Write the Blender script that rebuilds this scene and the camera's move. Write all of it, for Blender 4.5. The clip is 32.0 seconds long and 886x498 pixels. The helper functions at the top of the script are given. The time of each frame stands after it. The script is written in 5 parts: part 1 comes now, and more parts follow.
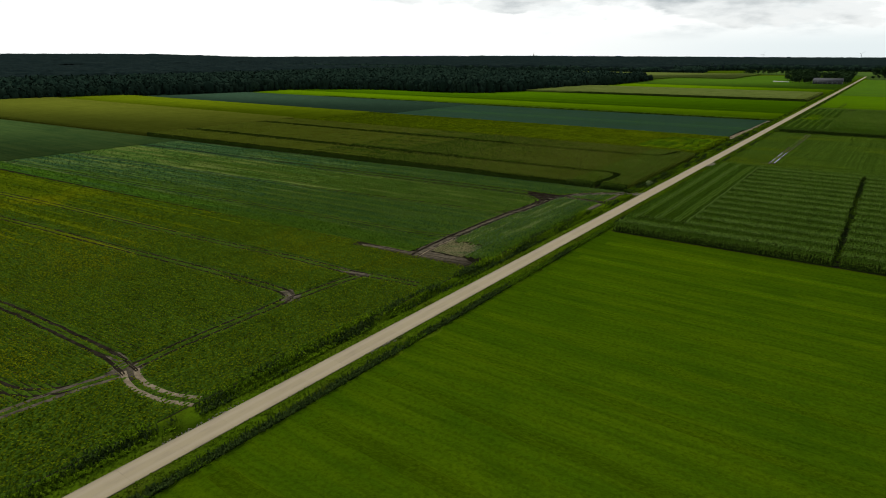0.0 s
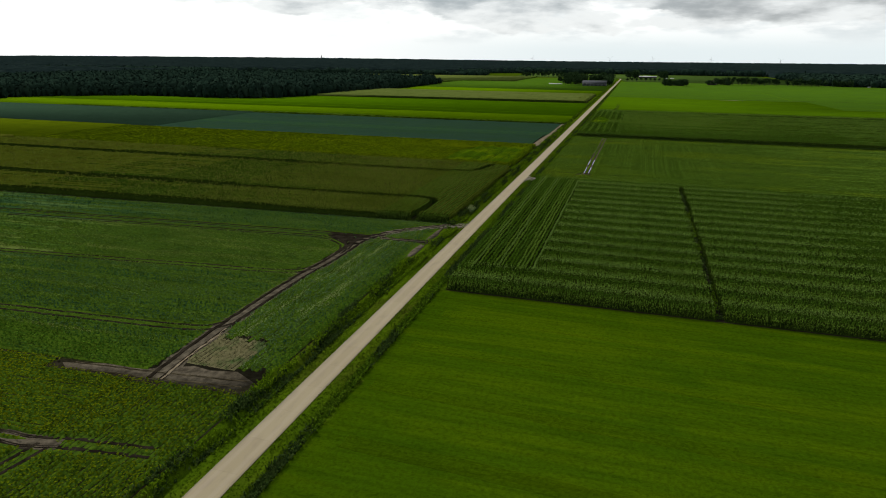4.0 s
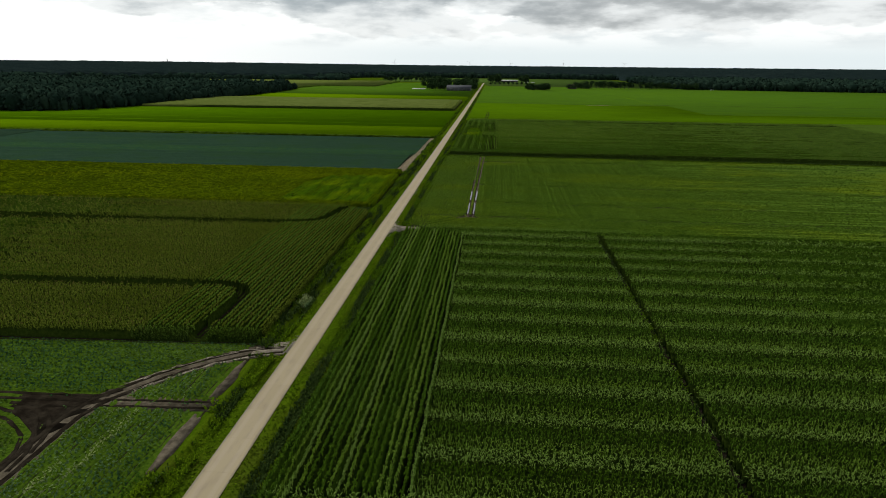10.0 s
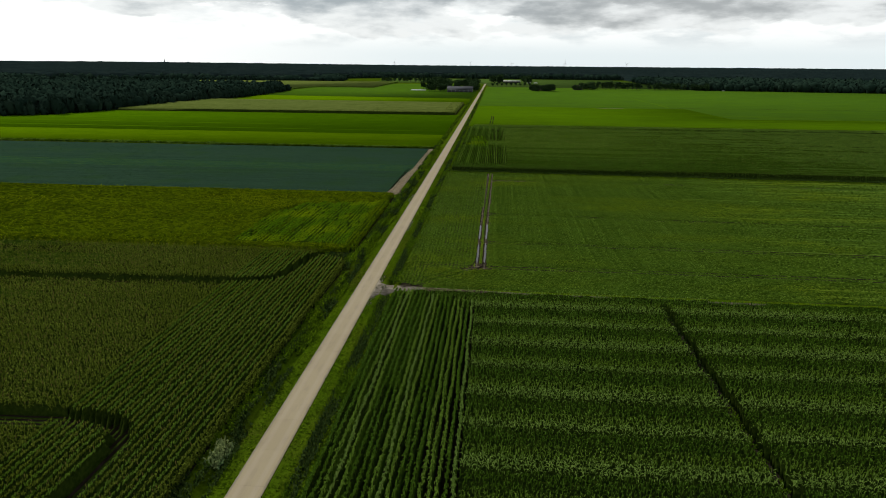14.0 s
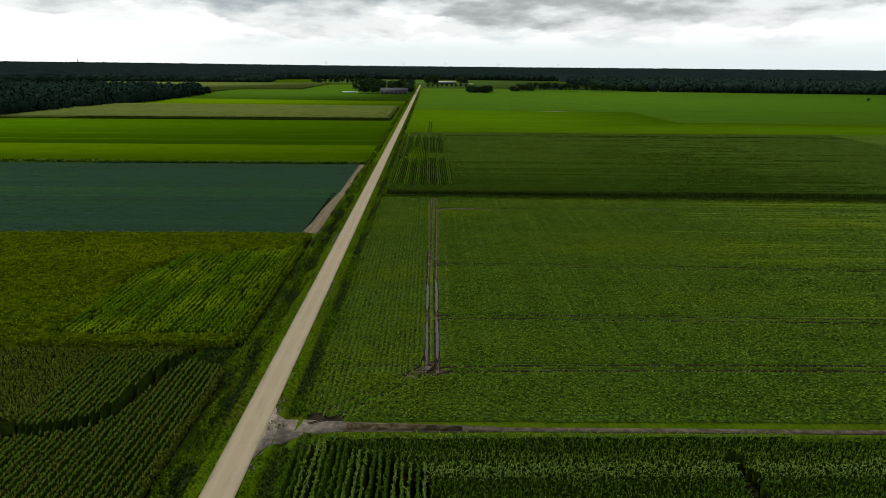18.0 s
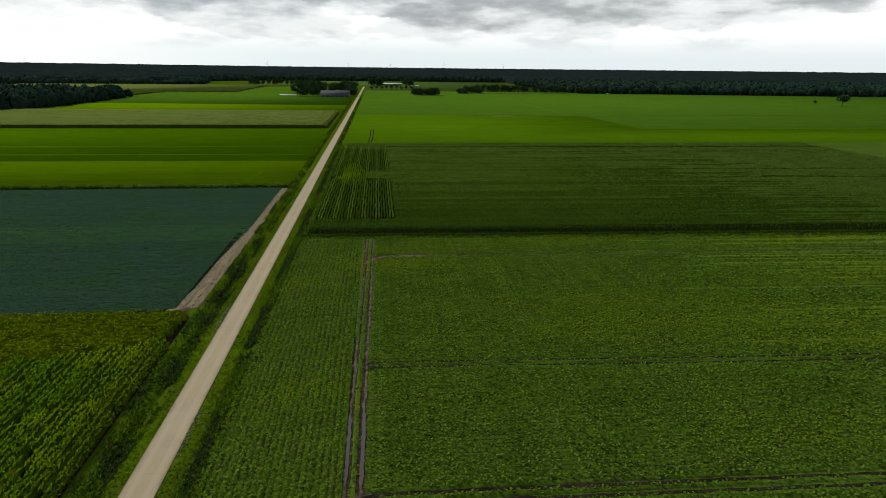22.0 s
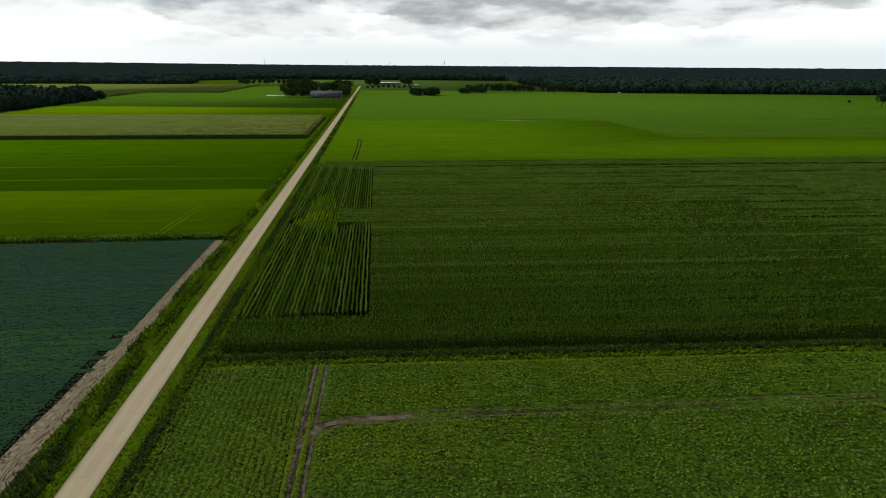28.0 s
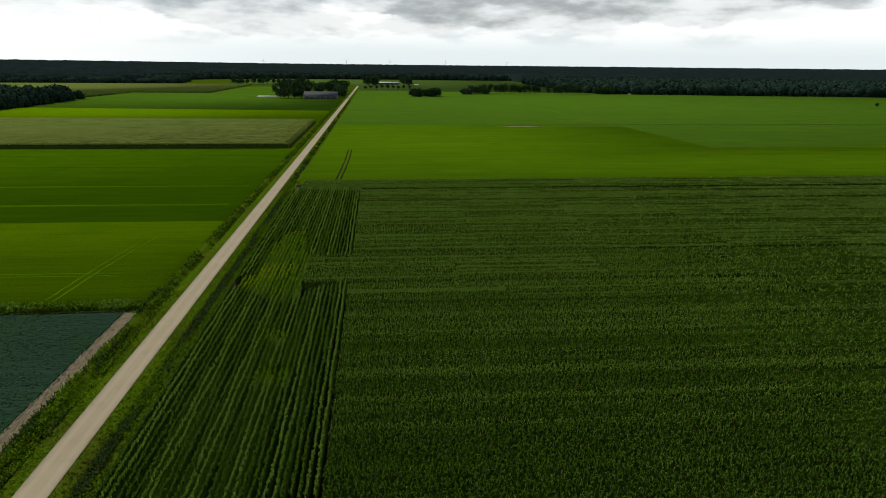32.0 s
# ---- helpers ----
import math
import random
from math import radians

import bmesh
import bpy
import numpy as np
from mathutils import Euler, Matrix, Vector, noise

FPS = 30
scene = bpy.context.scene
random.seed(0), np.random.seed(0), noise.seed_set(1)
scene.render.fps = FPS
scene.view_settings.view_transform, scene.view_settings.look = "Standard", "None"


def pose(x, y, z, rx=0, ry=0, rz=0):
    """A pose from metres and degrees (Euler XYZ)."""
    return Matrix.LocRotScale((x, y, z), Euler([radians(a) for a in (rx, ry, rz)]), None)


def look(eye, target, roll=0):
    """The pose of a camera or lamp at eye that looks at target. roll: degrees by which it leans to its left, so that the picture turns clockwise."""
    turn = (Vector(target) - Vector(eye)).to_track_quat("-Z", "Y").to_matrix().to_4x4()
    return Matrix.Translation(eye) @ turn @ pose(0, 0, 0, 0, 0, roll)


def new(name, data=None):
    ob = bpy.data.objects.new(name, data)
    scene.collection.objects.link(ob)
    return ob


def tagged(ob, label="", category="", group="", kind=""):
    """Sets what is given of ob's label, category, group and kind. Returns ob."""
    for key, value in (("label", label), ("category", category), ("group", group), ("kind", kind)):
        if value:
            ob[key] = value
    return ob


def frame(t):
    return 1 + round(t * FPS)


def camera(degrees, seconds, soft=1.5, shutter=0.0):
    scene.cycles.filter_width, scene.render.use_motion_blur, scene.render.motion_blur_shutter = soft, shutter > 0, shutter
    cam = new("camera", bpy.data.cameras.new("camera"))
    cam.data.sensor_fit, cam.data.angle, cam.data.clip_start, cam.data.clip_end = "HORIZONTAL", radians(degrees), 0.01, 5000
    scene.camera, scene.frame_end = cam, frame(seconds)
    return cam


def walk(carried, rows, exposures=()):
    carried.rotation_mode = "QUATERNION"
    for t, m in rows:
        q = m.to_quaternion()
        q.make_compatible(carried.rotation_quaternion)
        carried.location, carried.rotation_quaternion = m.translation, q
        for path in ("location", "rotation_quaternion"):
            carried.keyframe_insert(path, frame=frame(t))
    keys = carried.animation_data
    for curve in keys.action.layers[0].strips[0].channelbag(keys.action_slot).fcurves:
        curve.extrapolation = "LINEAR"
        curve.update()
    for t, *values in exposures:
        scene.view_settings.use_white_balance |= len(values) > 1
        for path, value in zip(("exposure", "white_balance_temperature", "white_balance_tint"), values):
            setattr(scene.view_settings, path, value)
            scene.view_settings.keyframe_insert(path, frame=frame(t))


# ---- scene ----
cam = camera(71.3, 32.0, 1.0)
PATH = [
    (0.0, 56.70, 0.00, 40.61, -17.462, -0.011, 35.623),
    (0.5, 53.20, 4.83, 40.52, -17.418, -0.071, 33.233),
    (1.0, 50.47, 9.15, 40.47, -17.380, -0.111, 31.153),
    (1.5, 47.54, 14.17, 40.42, -17.317, -0.137, 28.763),
    (2.0, 44.94, 18.91, 40.37, -17.297, -0.212, 26.503),
    (2.5, 42.38, 24.02, 40.34, -17.264, -0.284, 24.083),
    (3.0, 40.16, 28.89, 40.30, -17.225, -0.345, 21.823),
    (3.5, 38.06, 34.16, 40.34, -17.214, -0.414, 19.422),
    (5.5, 32.26, 55.23, 40.40, -17.047, -0.659, 9.719),
    (6.0, 31.46, 60.51, 40.35, -16.992, -0.680, 7.379),
    (6.5, 30.73, 66.12, 40.34, -16.937, -0.685, 5.588),
    (7.0, 30.15, 71.39, 40.34, -16.909, -0.674, 4.858),
    (7.5, 29.61, 77.04, 40.33, -16.872, -0.681, 4.818),
    (8.0, 29.07, 82.39, 40.29, -16.846, -0.659, 4.808),
    (8.5, 28.56, 87.98, 40.29, -16.839, -0.646, 4.809),
    (9.0, 28.06, 93.27, 40.32, -16.823, -0.624, 4.809),
    (9.5, 27.52, 98.92, 40.32, -16.777, -0.572, 4.820),
    (10.0, 27.05, 104.22, 40.31, -16.750, -0.539, 4.800),
    (10.5, 26.48, 109.85, 40.31, -16.734, -0.537, 4.800),
    (11.0, 26.01, 115.16, 40.27, -16.727, -0.515, 4.800),
    (11.5, 25.48, 120.78, 40.30, -16.711, -0.532, 4.800),
    (12.0, 25.01, 126.09, 40.29, -16.695, -0.490, 4.801),
    (12.5, 24.46, 131.69, 40.29, -16.708, -0.488, 4.801),
    (13.0, 24.06, 136.96, 40.36, -16.712, -0.476, 4.811),
    (13.5, 23.57, 142.60, 40.36, -16.716, -0.473, 4.811),
    (14.0, 23.17, 147.88, 40.35, -16.739, -0.461, 4.811),
    (14.5, 22.77, 153.50, 40.38, -16.743, -0.429, 4.801),
    (16.5, 21.17, 175.24, 40.55, -16.731, -0.449, 2.451),
    (17.0, 20.90, 180.70, 40.55, -16.711, -0.444, 1.511),
    (17.5, 20.68, 186.45, 40.55, -16.686, -0.464, 0.240),
    (18.0, 20.67, 191.96, 40.59, -16.660, -0.513, -1.100),
    (18.5, 20.79, 197.78, 40.60, -16.623, -0.540, -2.551),
    (19.0, 21.16, 203.26, 40.61, -16.587, -0.577, -3.932),
    (19.5, 21.56, 209.07, 40.62, -16.564, -0.615, -5.222),
    (20.0, 22.01, 214.43, 40.67, -16.549, -0.624, -5.823),
    (20.5, 22.52, 220.14, 40.75, -16.542, -0.650, -5.923),
    (21.0, 23.00, 225.52, 40.76, -16.525, -0.637, -5.933),
    (21.5, 23.55, 231.23, 40.74, -16.519, -0.655, -5.933),
    (22.0, 24.14, 236.64, 40.79, -16.523, -0.613, -5.923),
    (22.5, 24.70, 242.34, 40.77, -16.506, -0.620, -5.933),
    (23.0, 25.22, 247.62, 40.74, -16.530, -0.588, -5.942),
    (23.5, 25.82, 253.27, 40.72, -16.553, -0.546, -5.942),
    (24.0, 26.35, 258.52, 40.69, -16.577, -0.533, -5.941),
    (24.5, 26.96, 264.08, 40.71, -16.591, -0.511, -5.931),
    (25.0, 27.50, 269.33, 40.75, -16.634, -0.499, -5.951),
    (25.5, 28.06, 274.90, 40.73, -16.658, -0.487, -5.931),
    (27.5, 30.19, 297.07, 41.02, -16.713, -0.428, -5.910),
    (28.0, 30.63, 302.56, 41.07, -16.727, -0.425, -5.900),
    (28.5, 31.09, 308.40, 41.08, -16.731, -0.463, -5.890),
    (29.0, 31.55, 313.86, 41.06, -16.755, -0.481, -5.871),
    (29.5, 32.15, 319.64, 41.07, -16.769, -0.509, -5.851),
    (30.0, 32.60, 325.13, 41.08, -16.782, -0.537, -5.851),
    (30.5, 33.12, 330.94, 41.17, -16.786, -0.545, -5.842),
    (31.0, 33.65, 336.44, 41.18, -16.780, -0.563, -5.832),
    (31.5, 34.18, 342.30, 41.13, -16.784, -0.611, -5.823),
    (32.0, 34.63, 347.84, 41.17, -16.787, -0.598, -5.822),
]
walk(cam, [(t, pose(x, y, z, 90 + pitch, roll, yaw)) for t, x, y, z, pitch, roll, yaw in PATH])

# ---- sky and sun ----
SUN_AZ, SUN_EL = radians(-55), radians(42)      # clockwise from the road's direction (+y), and above the horizon


def node(nt, kind, *links, **values):
    """A node with its inputs, in order or by index, set to sockets or numbers."""
    n = nt.nodes.new(kind)
    for key, value in values.items():
        setattr_safe(n, key, value)
    for i, value in enumerate(links):
        if value is None:
            continue
        if isinstance(value, bpy.types.NodeSocket):
            nt.links.new(value, n.inputs[i])
        else:
            n.inputs[i].default_value = value
    return n


def setattr_safe(n, key, value):
    if key == "operation":
        n.operation = value
    elif key == "blend_type":
        n.blend_type = value
    elif key == "data_type":
        n.data_type = value
    elif key == "noise_dimensions":
        n.noise_dimensions = value
    elif key == "interpolation_type":
        n.interpolation_type = value
    elif key == "clamp":
        n.clamp = value


def maths(nt, op, a, b=None, clamp=False):
    n = node(nt, "ShaderNodeMath", a, b, operation=op)
    n.use_clamp = clamp
    return n.outputs[0]


def mix_colour(nt, fac, a, b, blend="MIX"):
    n = nt.nodes.new("ShaderNodeMix")
    n.data_type, n.blend_type = "RGBA", blend
    for socket, value in ((n.inputs[0], fac), (n.inputs[6], a), (n.inputs[7], b)):
        if isinstance(value, bpy.types.NodeSocket):
            nt.links.new(value, socket)
        elif isinstance(value, (int, float)):
            socket.default_value = value
        else:
            socket.default_value = (*value, 1)
    return n.outputs[2]


def smooth(nt, x, lo, hi):
    n = nt.nodes.new("ShaderNodeMapRange")
    n.interpolation_type = "SMOOTHSTEP"
    nt.links.new(x, n.inputs[0])
    n.inputs[1].default_value, n.inputs[2].default_value = lo, hi
    return n.outputs[0]


def noise_of(nt, vector, scale, detail=3.0, rough=0.55):
    n = nt.nodes.new("ShaderNodeTexNoise")
    if vector is not None:
        nt.links.new(vector, n.inputs["Vector"])
    n.inputs["Scale"].default_value, n.inputs["Detail"].default_value, n.inputs["Roughness"].default_value = scale, detail, rough
    return n.outputs[0]


CLOUDS = ((-0.18, 0.105, 0.42, 0.064), (0.10, 0.075, 0.16, 0.034), (0.30, 0.090, 0.26, 0.046), (-0.50, 0.100, 0.26, 0.040), (0.14, 0.110, 0.24, 0.040), (0.56, 0.100, 0.22, 0.034))


def make_world():
    world = bpy.data.worlds.new("overcast_sky")
    world.use_nodes = True
    scene.world = world
    nt = world.node_tree
    nt.nodes.clear()
    sky = nt.nodes.new("ShaderNodeTexSky")
    sky.sky_type, sky.sun_disc = "NISHITA", False
    sky.sun_elevation, sky.sun_rotation = SUN_EL, SUN_AZ
    where = nt.nodes.new("ShaderNodeTexCoord").outputs["Generated"]
    xyz = node(nt, "ShaderNodeSeparateXYZ", where)
    x, y, z = xyz.outputs
    az = maths(nt, "ARCTAN2", x, y)                       # radians, to the right of the road
    def puffs(lift):
        """Cloud lumps at a height raised by lift."""
        up = maths(nt, "ADD", z, lift)
        spot = node(nt, "ShaderNodeCombineXYZ", maths(nt, "MULTIPLY", az, 11.0), maths(nt, "MULTIPLY", up, 38.0), 4.3).outputs[0]
        return noise_of(nt, spot, 1.0, 8.0, 0.54)

    here, above = puffs(0.0), puffs(0.009)
    # separate banks of cloud over the road's end (direction, height, half width, half depth), white haze below them
    bank = None
    for a0, z0, ra, rz in CLOUDS:
        da = maths(nt, "MULTIPLY", maths(nt, "SUBTRACT", az, a0), 1 / ra)
        dz = maths(nt, "MULTIPLY", maths(nt, "SUBTRACT", z, z0), 1 / rz)
        one = maths(nt, "SUBTRACT", 1.0, maths(nt, "ADD", maths(nt, "MULTIPLY", da, da), maths(nt, "MULTIPLY", dz, dz)))
        bank = one if bank is None else maths(nt, "MAXIMUM", bank, one)
    side = maths(nt, "MULTIPLY", smooth(nt, az, -0.66, -0.30), maths(nt, "SUBTRACT", 1.0, smooth(nt, az, 0.45, 0.70)))
    bank = maths(nt, "MAXIMUM", bank, -0.9)
    thick = maths(nt, "ADD", bank, maths(nt, "MULTIPLY", maths(nt, "SUBTRACT", here, 0.5), 3.6))
    cloudy = maths(nt, "MULTIPLY", smooth(nt, thick, 0.05, 0.45), smooth(nt, z, 0.016, 0.034))
    shade = maths(nt, "ADD", maths(nt, "MULTIPLY", maths(nt, "SUBTRACT", above, here), 2.6), maths(nt, "MULTIPLY", smooth(nt, thick, 0.1, 1.4), 0.7))
    under = smooth(nt, shade, -0.12, 0.80)
    tint = mix_colour(nt, smooth(nt, az, -0.3, 0.25), (3.9, 4.4, 4.7), (4.0, 4.25, 4.35))
    body = mix_colour(nt, under, (9.0, 9.3, 9.3), tint)
    haze = maths(nt, "MULTIPLY", maths(nt, "SUBTRACT", 1.0, smooth(nt, z, 0.010, 0.050)), smooth(nt, az, -0.60, -0.05))
    clear = mix_colour(nt, maths(nt, "MULTIPLY", haze, 0.8), (10.6, 10.8, 10.7), (7.6, 8.6, 8.9))
    # thin, pale grey veils between the banks
    low = node(nt, "ShaderNodeCombineXYZ", maths(nt, "MULTIPLY", az, 9.0), maths(nt, "MULTIPLY", z, 34.0), 8.1).outputs[0]
    heaps = maths(nt, "MULTIPLY", smooth(nt, noise_of(nt, low, 1.0, 7.0, 0.55), 0.46, 0.66), maths(nt, "MULTIPLY", smooth(nt, z, 0.014, 0.04), side))
    clear = mix_colour(nt, maths(nt, "MULTIPLY", heaps, 0.7), clear, (6.6, 7.3, 7.6))
    cloud = mix_colour(nt, cloudy, clear, body)
    lid = mix_colour(nt, noise_of(nt, where, 3.0, 5.0), (3.6, 3.75, 3.9), (5.6, 5.8, 5.9))
    cloud = mix_colour(nt, smooth(nt, z, 0.10, 0.30), cloud, lid)      # thick grey cover overhead, added out of view to lower the fill light
    around = smooth(nt, maths(nt, "ABSOLUTE", az), 1.15, 2.1)
    cloud = mix_colour(nt, around, cloud, lid)                          # and behind, away from the sun, likewise added unseen to deepen contrast
    cover = mix_colour(nt, 0.95, sky.outputs[0], cloud)
    back = nt.nodes.new("ShaderNodeBackground")
    nt.links.new(cover, back.inputs[0])
    back.inputs[1].default_value = 0.1
    out = nt.nodes.new("ShaderNodeOutputWorld")
    nt.links.new(back.outputs[0], out.inputs[0])


make_world()
sun = new("sun", bpy.data.lights.new("sun", "SUN"))
sun.data.energy, sun.data.angle, sun.data.color = 2.5, radians(11), (1.0, 0.96, 0.9)
sun.matrix_world = look((0, 0, 200), (-200 * math.sin(SUN_AZ) * math.cos(SUN_EL), -200 * math.cos(SUN_AZ) * math.cos(SUN_EL), 200 - 200 * math.sin(SUN_EL)))
scene.view_settings.exposure = 0.0


# ---- materials ----
def shader(name, rough=0.75, spec=0.05):
    m = bpy.data.materials.new(name)
    m.use_nodes = True
    nt = m.node_tree
    b = nt.nodes["Principled BSDF"]
    b.inputs["Roughness"].default_value = rough
    b.inputs["Specular IOR Level"].default_value = spec
    return m, nt, b


def place(nt, sx=1.0, sy=1.0, sz=1.0):
    """World position, stretched."""
    pos = nt.nodes.new("ShaderNodeNewGeometry").outputs["Position"]
    n = node(nt, "ShaderNodeVectorMath", pos, (sx, sy, sz))
    n.operation = "MULTIPLY"
    return n.outputs[0]


def relief(nt, b, height, strength, distance):
    n = nt.nodes.new("ShaderNodeBump")
    n.inputs["Strength"].default_value, n.inputs["Distance"].default_value = strength, distance
    nt.links.new(height, n.inputs["Height"])
    nt.links.new(n.outputs[0], b.inputs["Normal"])


def leafy(name, dark, light, patch, patch_scale=0.03, stretch=(1, 1), see=0.25):
    """Leaves: every leaf its own tone between dark and light, with broad patches of another green."""
    m, nt, b = shader(name, 0.8, 0.0)
    geo = nt.nodes.new("ShaderNodeNewGeometry")
    rnd = geo.outputs["Random Per Island"]
    own = nt.nodes.new("ShaderNodeObjectInfo").outputs["Random"]
    tone = mix_colour(nt, rnd, dark, light)
    broad = noise_of(nt, place(nt, *stretch), patch_scale, 4.0, 0.6)
    tone = mix_colour(nt, smooth(nt, broad, 0.46, 0.66), tone, patch)
    tone = mix_colour(nt, maths(nt, "MULTIPLY", own, 0.28), tone, mix_colour(nt, 1.0, tone, (0.45, 0.5, 0.5), "MULTIPLY"))
    fine = noise_of(nt, place(nt), 1.7, 3.0)
    tone = mix_colour(nt, maths(nt, "MULTIPLY", fine, 0.5), tone, mix_colour(nt, 1.0, tone, (0.5, 0.5, 0.5), "MULTIPLY"))
    nt.links.new(tone, b.inputs["Base Color"])
    if see:      # waxy leaves, paler where they are seen along the blade
        b.inputs["Sheen Weight"].default_value, b.inputs["Sheen Roughness"].default_value = 0.35, 0.5
        nt.links.new(mix_colour(nt, 1.0, tone, (5.0, 5.0, 5.0), "MULTIPLY"), b.inputs["Sheen Tint"])
        thin = nt.nodes.new("ShaderNodeBsdfTranslucent")
        nt.links.new(tone, thin.inputs[0])
        both = nt.nodes.new("ShaderNodeMixShader")
        both.inputs[0].default_value = see
        nt.links.new(b.outputs[0], both.inputs[1])
        nt.links.new(thin.outputs[0], both.inputs[2])
        nt.links.new(both.outputs[0], nt.nodes["Material Output"].inputs[0])
    return m


def turf(name, base, other, third, streak=(0.02, 0.35), strength=0.6, fleck=0.55, down=0.0):
    """Short sward or an even crop top: fine grain, flecks, mottled patches and long streaks across the field."""
    m, nt, b = shader(name, 1.0, 0.0)
    mottled = noise_of(nt, place(nt), 0.06, 6.0, 0.62)
    bands = noise_of(nt, place(nt, streak[0], streak[1]), 1.0, 4.0, 0.6)
    lines = noise_of(nt, place(nt, streak[0] * 4, streak[1] * 4.3), 1.0, 3.0, 0.6)
    grain = noise_of(nt, place(nt), 1.8, 6.0, 0.75)
    tone = mix_colour(nt, smooth(nt, bands, 0.40, 0.64), base, other)
    tone = mix_colour(nt, maths(nt, "MULTIPLY", smooth(nt, mottled, 0.45, 0.7), 0.75), tone, third)
    tone = mix_colour(nt, maths(nt, "MULTIPLY", smooth(nt, lines, 0.42, 0.66), 0.45), tone, mix_colour(nt, 1.0, tone, (0.62, 0.64, 0.5), "MULTIPLY"))
    tone = mix_colour(nt, maths(nt, "MULTIPLY", smooth(nt, grain, 0.42, 0.66), fleck), tone, mix_colour(nt, 1.0, tone, (0.42, 0.45, 0.4), "MULTIPLY"))
    tone = mix_colour(nt, maths(nt, "MULTIPLY", smooth(nt, grain, 0.42, 0.28), 0.5), tone, mix_colour(nt, 1.0, tone, (1.45, 1.3, 1.3), "MULTIPLY"))
    nt.links.new(tone, b.inputs["Base Color"])
    if down:      # soft sheen of upright blades seen along the ground
        b.inputs["Sheen Weight"].default_value, b.inputs["Sheen Roughness"].default_value = down, 0.55
        nt.links.new(mix_colour(nt, 1.0, tone, (9.0, 9.0, 9.0), "MULTIPLY"), b.inputs["Sheen Tint"])
    relief(nt, b, grain, strength, 0.2)
    return m


def earth(name, base, other, rough=0.9, scale=0.8):
    m, nt, b = shader(name, rough, 0.0)
    lumps = noise_of(nt, place(nt), scale, 8.0, 0.65)
    broad = noise_of(nt, place(nt), 0.12, 4.0, 0.6)
    tone = mix_colour(nt, smooth(nt, lumps, 0.35, 0.68), base, other)
    tone = mix_colour(nt, maths(nt, "MULTIPLY", smooth(nt, broad, 0.4, 0.7), 0.6), tone, mix_colour(nt, 1.0, tone, (0.6, 0.58, 0.55), "MULTIPLY"))
    nt.links.new(tone, b.inputs["Base Color"])
    relief(nt, b, lumps, 0.8, 0.12)
    return m


def concrete(name):
    m, nt, b = shader(name, 0.92, 0.1)
    own = nt.nodes.new("ShaderNodeObjectInfo").outputs["Random"]
    pos = nt.nodes.new("ShaderNodeNewGeometry").outputs["Position"]
    x = node(nt, "ShaderNodeSeparateXYZ", pos).outputs[0]
    tone = mix_colour(nt, own, (0.328, 0.276, 0.174), (0.350, 0.297, 0.190))
    blot = noise_of(nt, place(nt, 1.0, 0.25), 1.1, 6.0, 0.65)
    tone = mix_colour(nt, maths(nt, "MULTIPLY", smooth(nt, blot, 0.45, 0.75), 0.5), tone, (0.25, 0.205, 0.15))
    # two wheel paths swept pale, dusty crown between them and dirty rims
    off = maths(nt, "ABSOLUTE", x)
    rim = smooth(nt, maths(nt, "ADD", off, maths(nt, "MULTIPLY", blot, 0.5)), 1.62, 2.02)
    tone = mix_colour(nt, maths(nt, "MULTIPLY", rim, 0.7), tone, (0.17, 0.15, 0.10))
    wheel = maths(nt, "SUBTRACT", 1.0, smooth(nt, maths(nt, "ABSOLUTE", maths(nt, "SUBTRACT", off, 0.85)), 0.12, 0.42))
    tone = mix_colour(nt, maths(nt, "MULTIPLY", wheel, 0.25), tone, (0.43, 0.365, 0.285))
    grain = noise_of(nt, place(nt), 14.0, 4.0, 0.7)
    tone = mix_colour(nt, maths(nt, "MULTIPLY", grain, 0.3), tone, mix_colour(nt, 1.0, tone, (0.7, 0.7, 0.68), "MULTIPLY"))
    nt.links.new(tone, b.inputs["Base Color"])
    relief(nt, b, grain, 0.3, 0.02)
    return m


def plain(name, colour, rough=0.7, metal=0.0, spread=0.25, scale=0.9):
    """Painted or weathered surface with faint stains."""
    m, nt, b = shader(name, rough, 0.3)
    stain = noise_of(nt, place(nt), scale, 5.0, 0.6)
    tone = mix_colour(nt, maths(nt, "MULTIPLY", stain, spread * 2), colour, tuple(c * 0.6 for c in colour))
    nt.links.new(tone, b.inputs["Base Color"])
    b.inputs["Metallic"].default_value = metal
    return m


M_ROAD = concrete("pale_concrete")
M_VERGE = turf("verge_grass", (0.052, 0.098, 0.003), (0.070, 0.116, 0.004), (0.056, 0.066, 0.008), (0.3, 0.05))
M_SWATH = turf("mown_swath", (0.0219, 0.0426, 0.000608), (0.028, 0.0486, 0.000608), (0.0189, 0.0384, 0.000608), down=0.55)
M_MEADOW = turf("mown_meadow", (0.0172, 0.0355, 0.000592), (0.0243, 0.0432, 0.000592), (0.0131, 0.0301, 0.000592), down=0.55)
M_LIME = turf("lime_meadow", (0.09459, 0.1822, 0.001104), (0.1089, 0.1969, 0.00138), (0.0821, 0.1656, 0.00092), (0.01, 0.25), 0.3, 0.4)
M_LUSH = turf("lush_meadow", (0.068, 0.156, 0.0012), (0.080, 0.172, 0.0015), (0.060, 0.140, 0.001), (0.01, 0.25), 0.3, 0.4)
M_STRIP = turf("yellow_green_sward", (0.058, 0.122, 0.002), (0.066, 0.134, 0.002), (0.052, 0.112, 0.003), (0.006, 0.1), 0.2, 0.3)
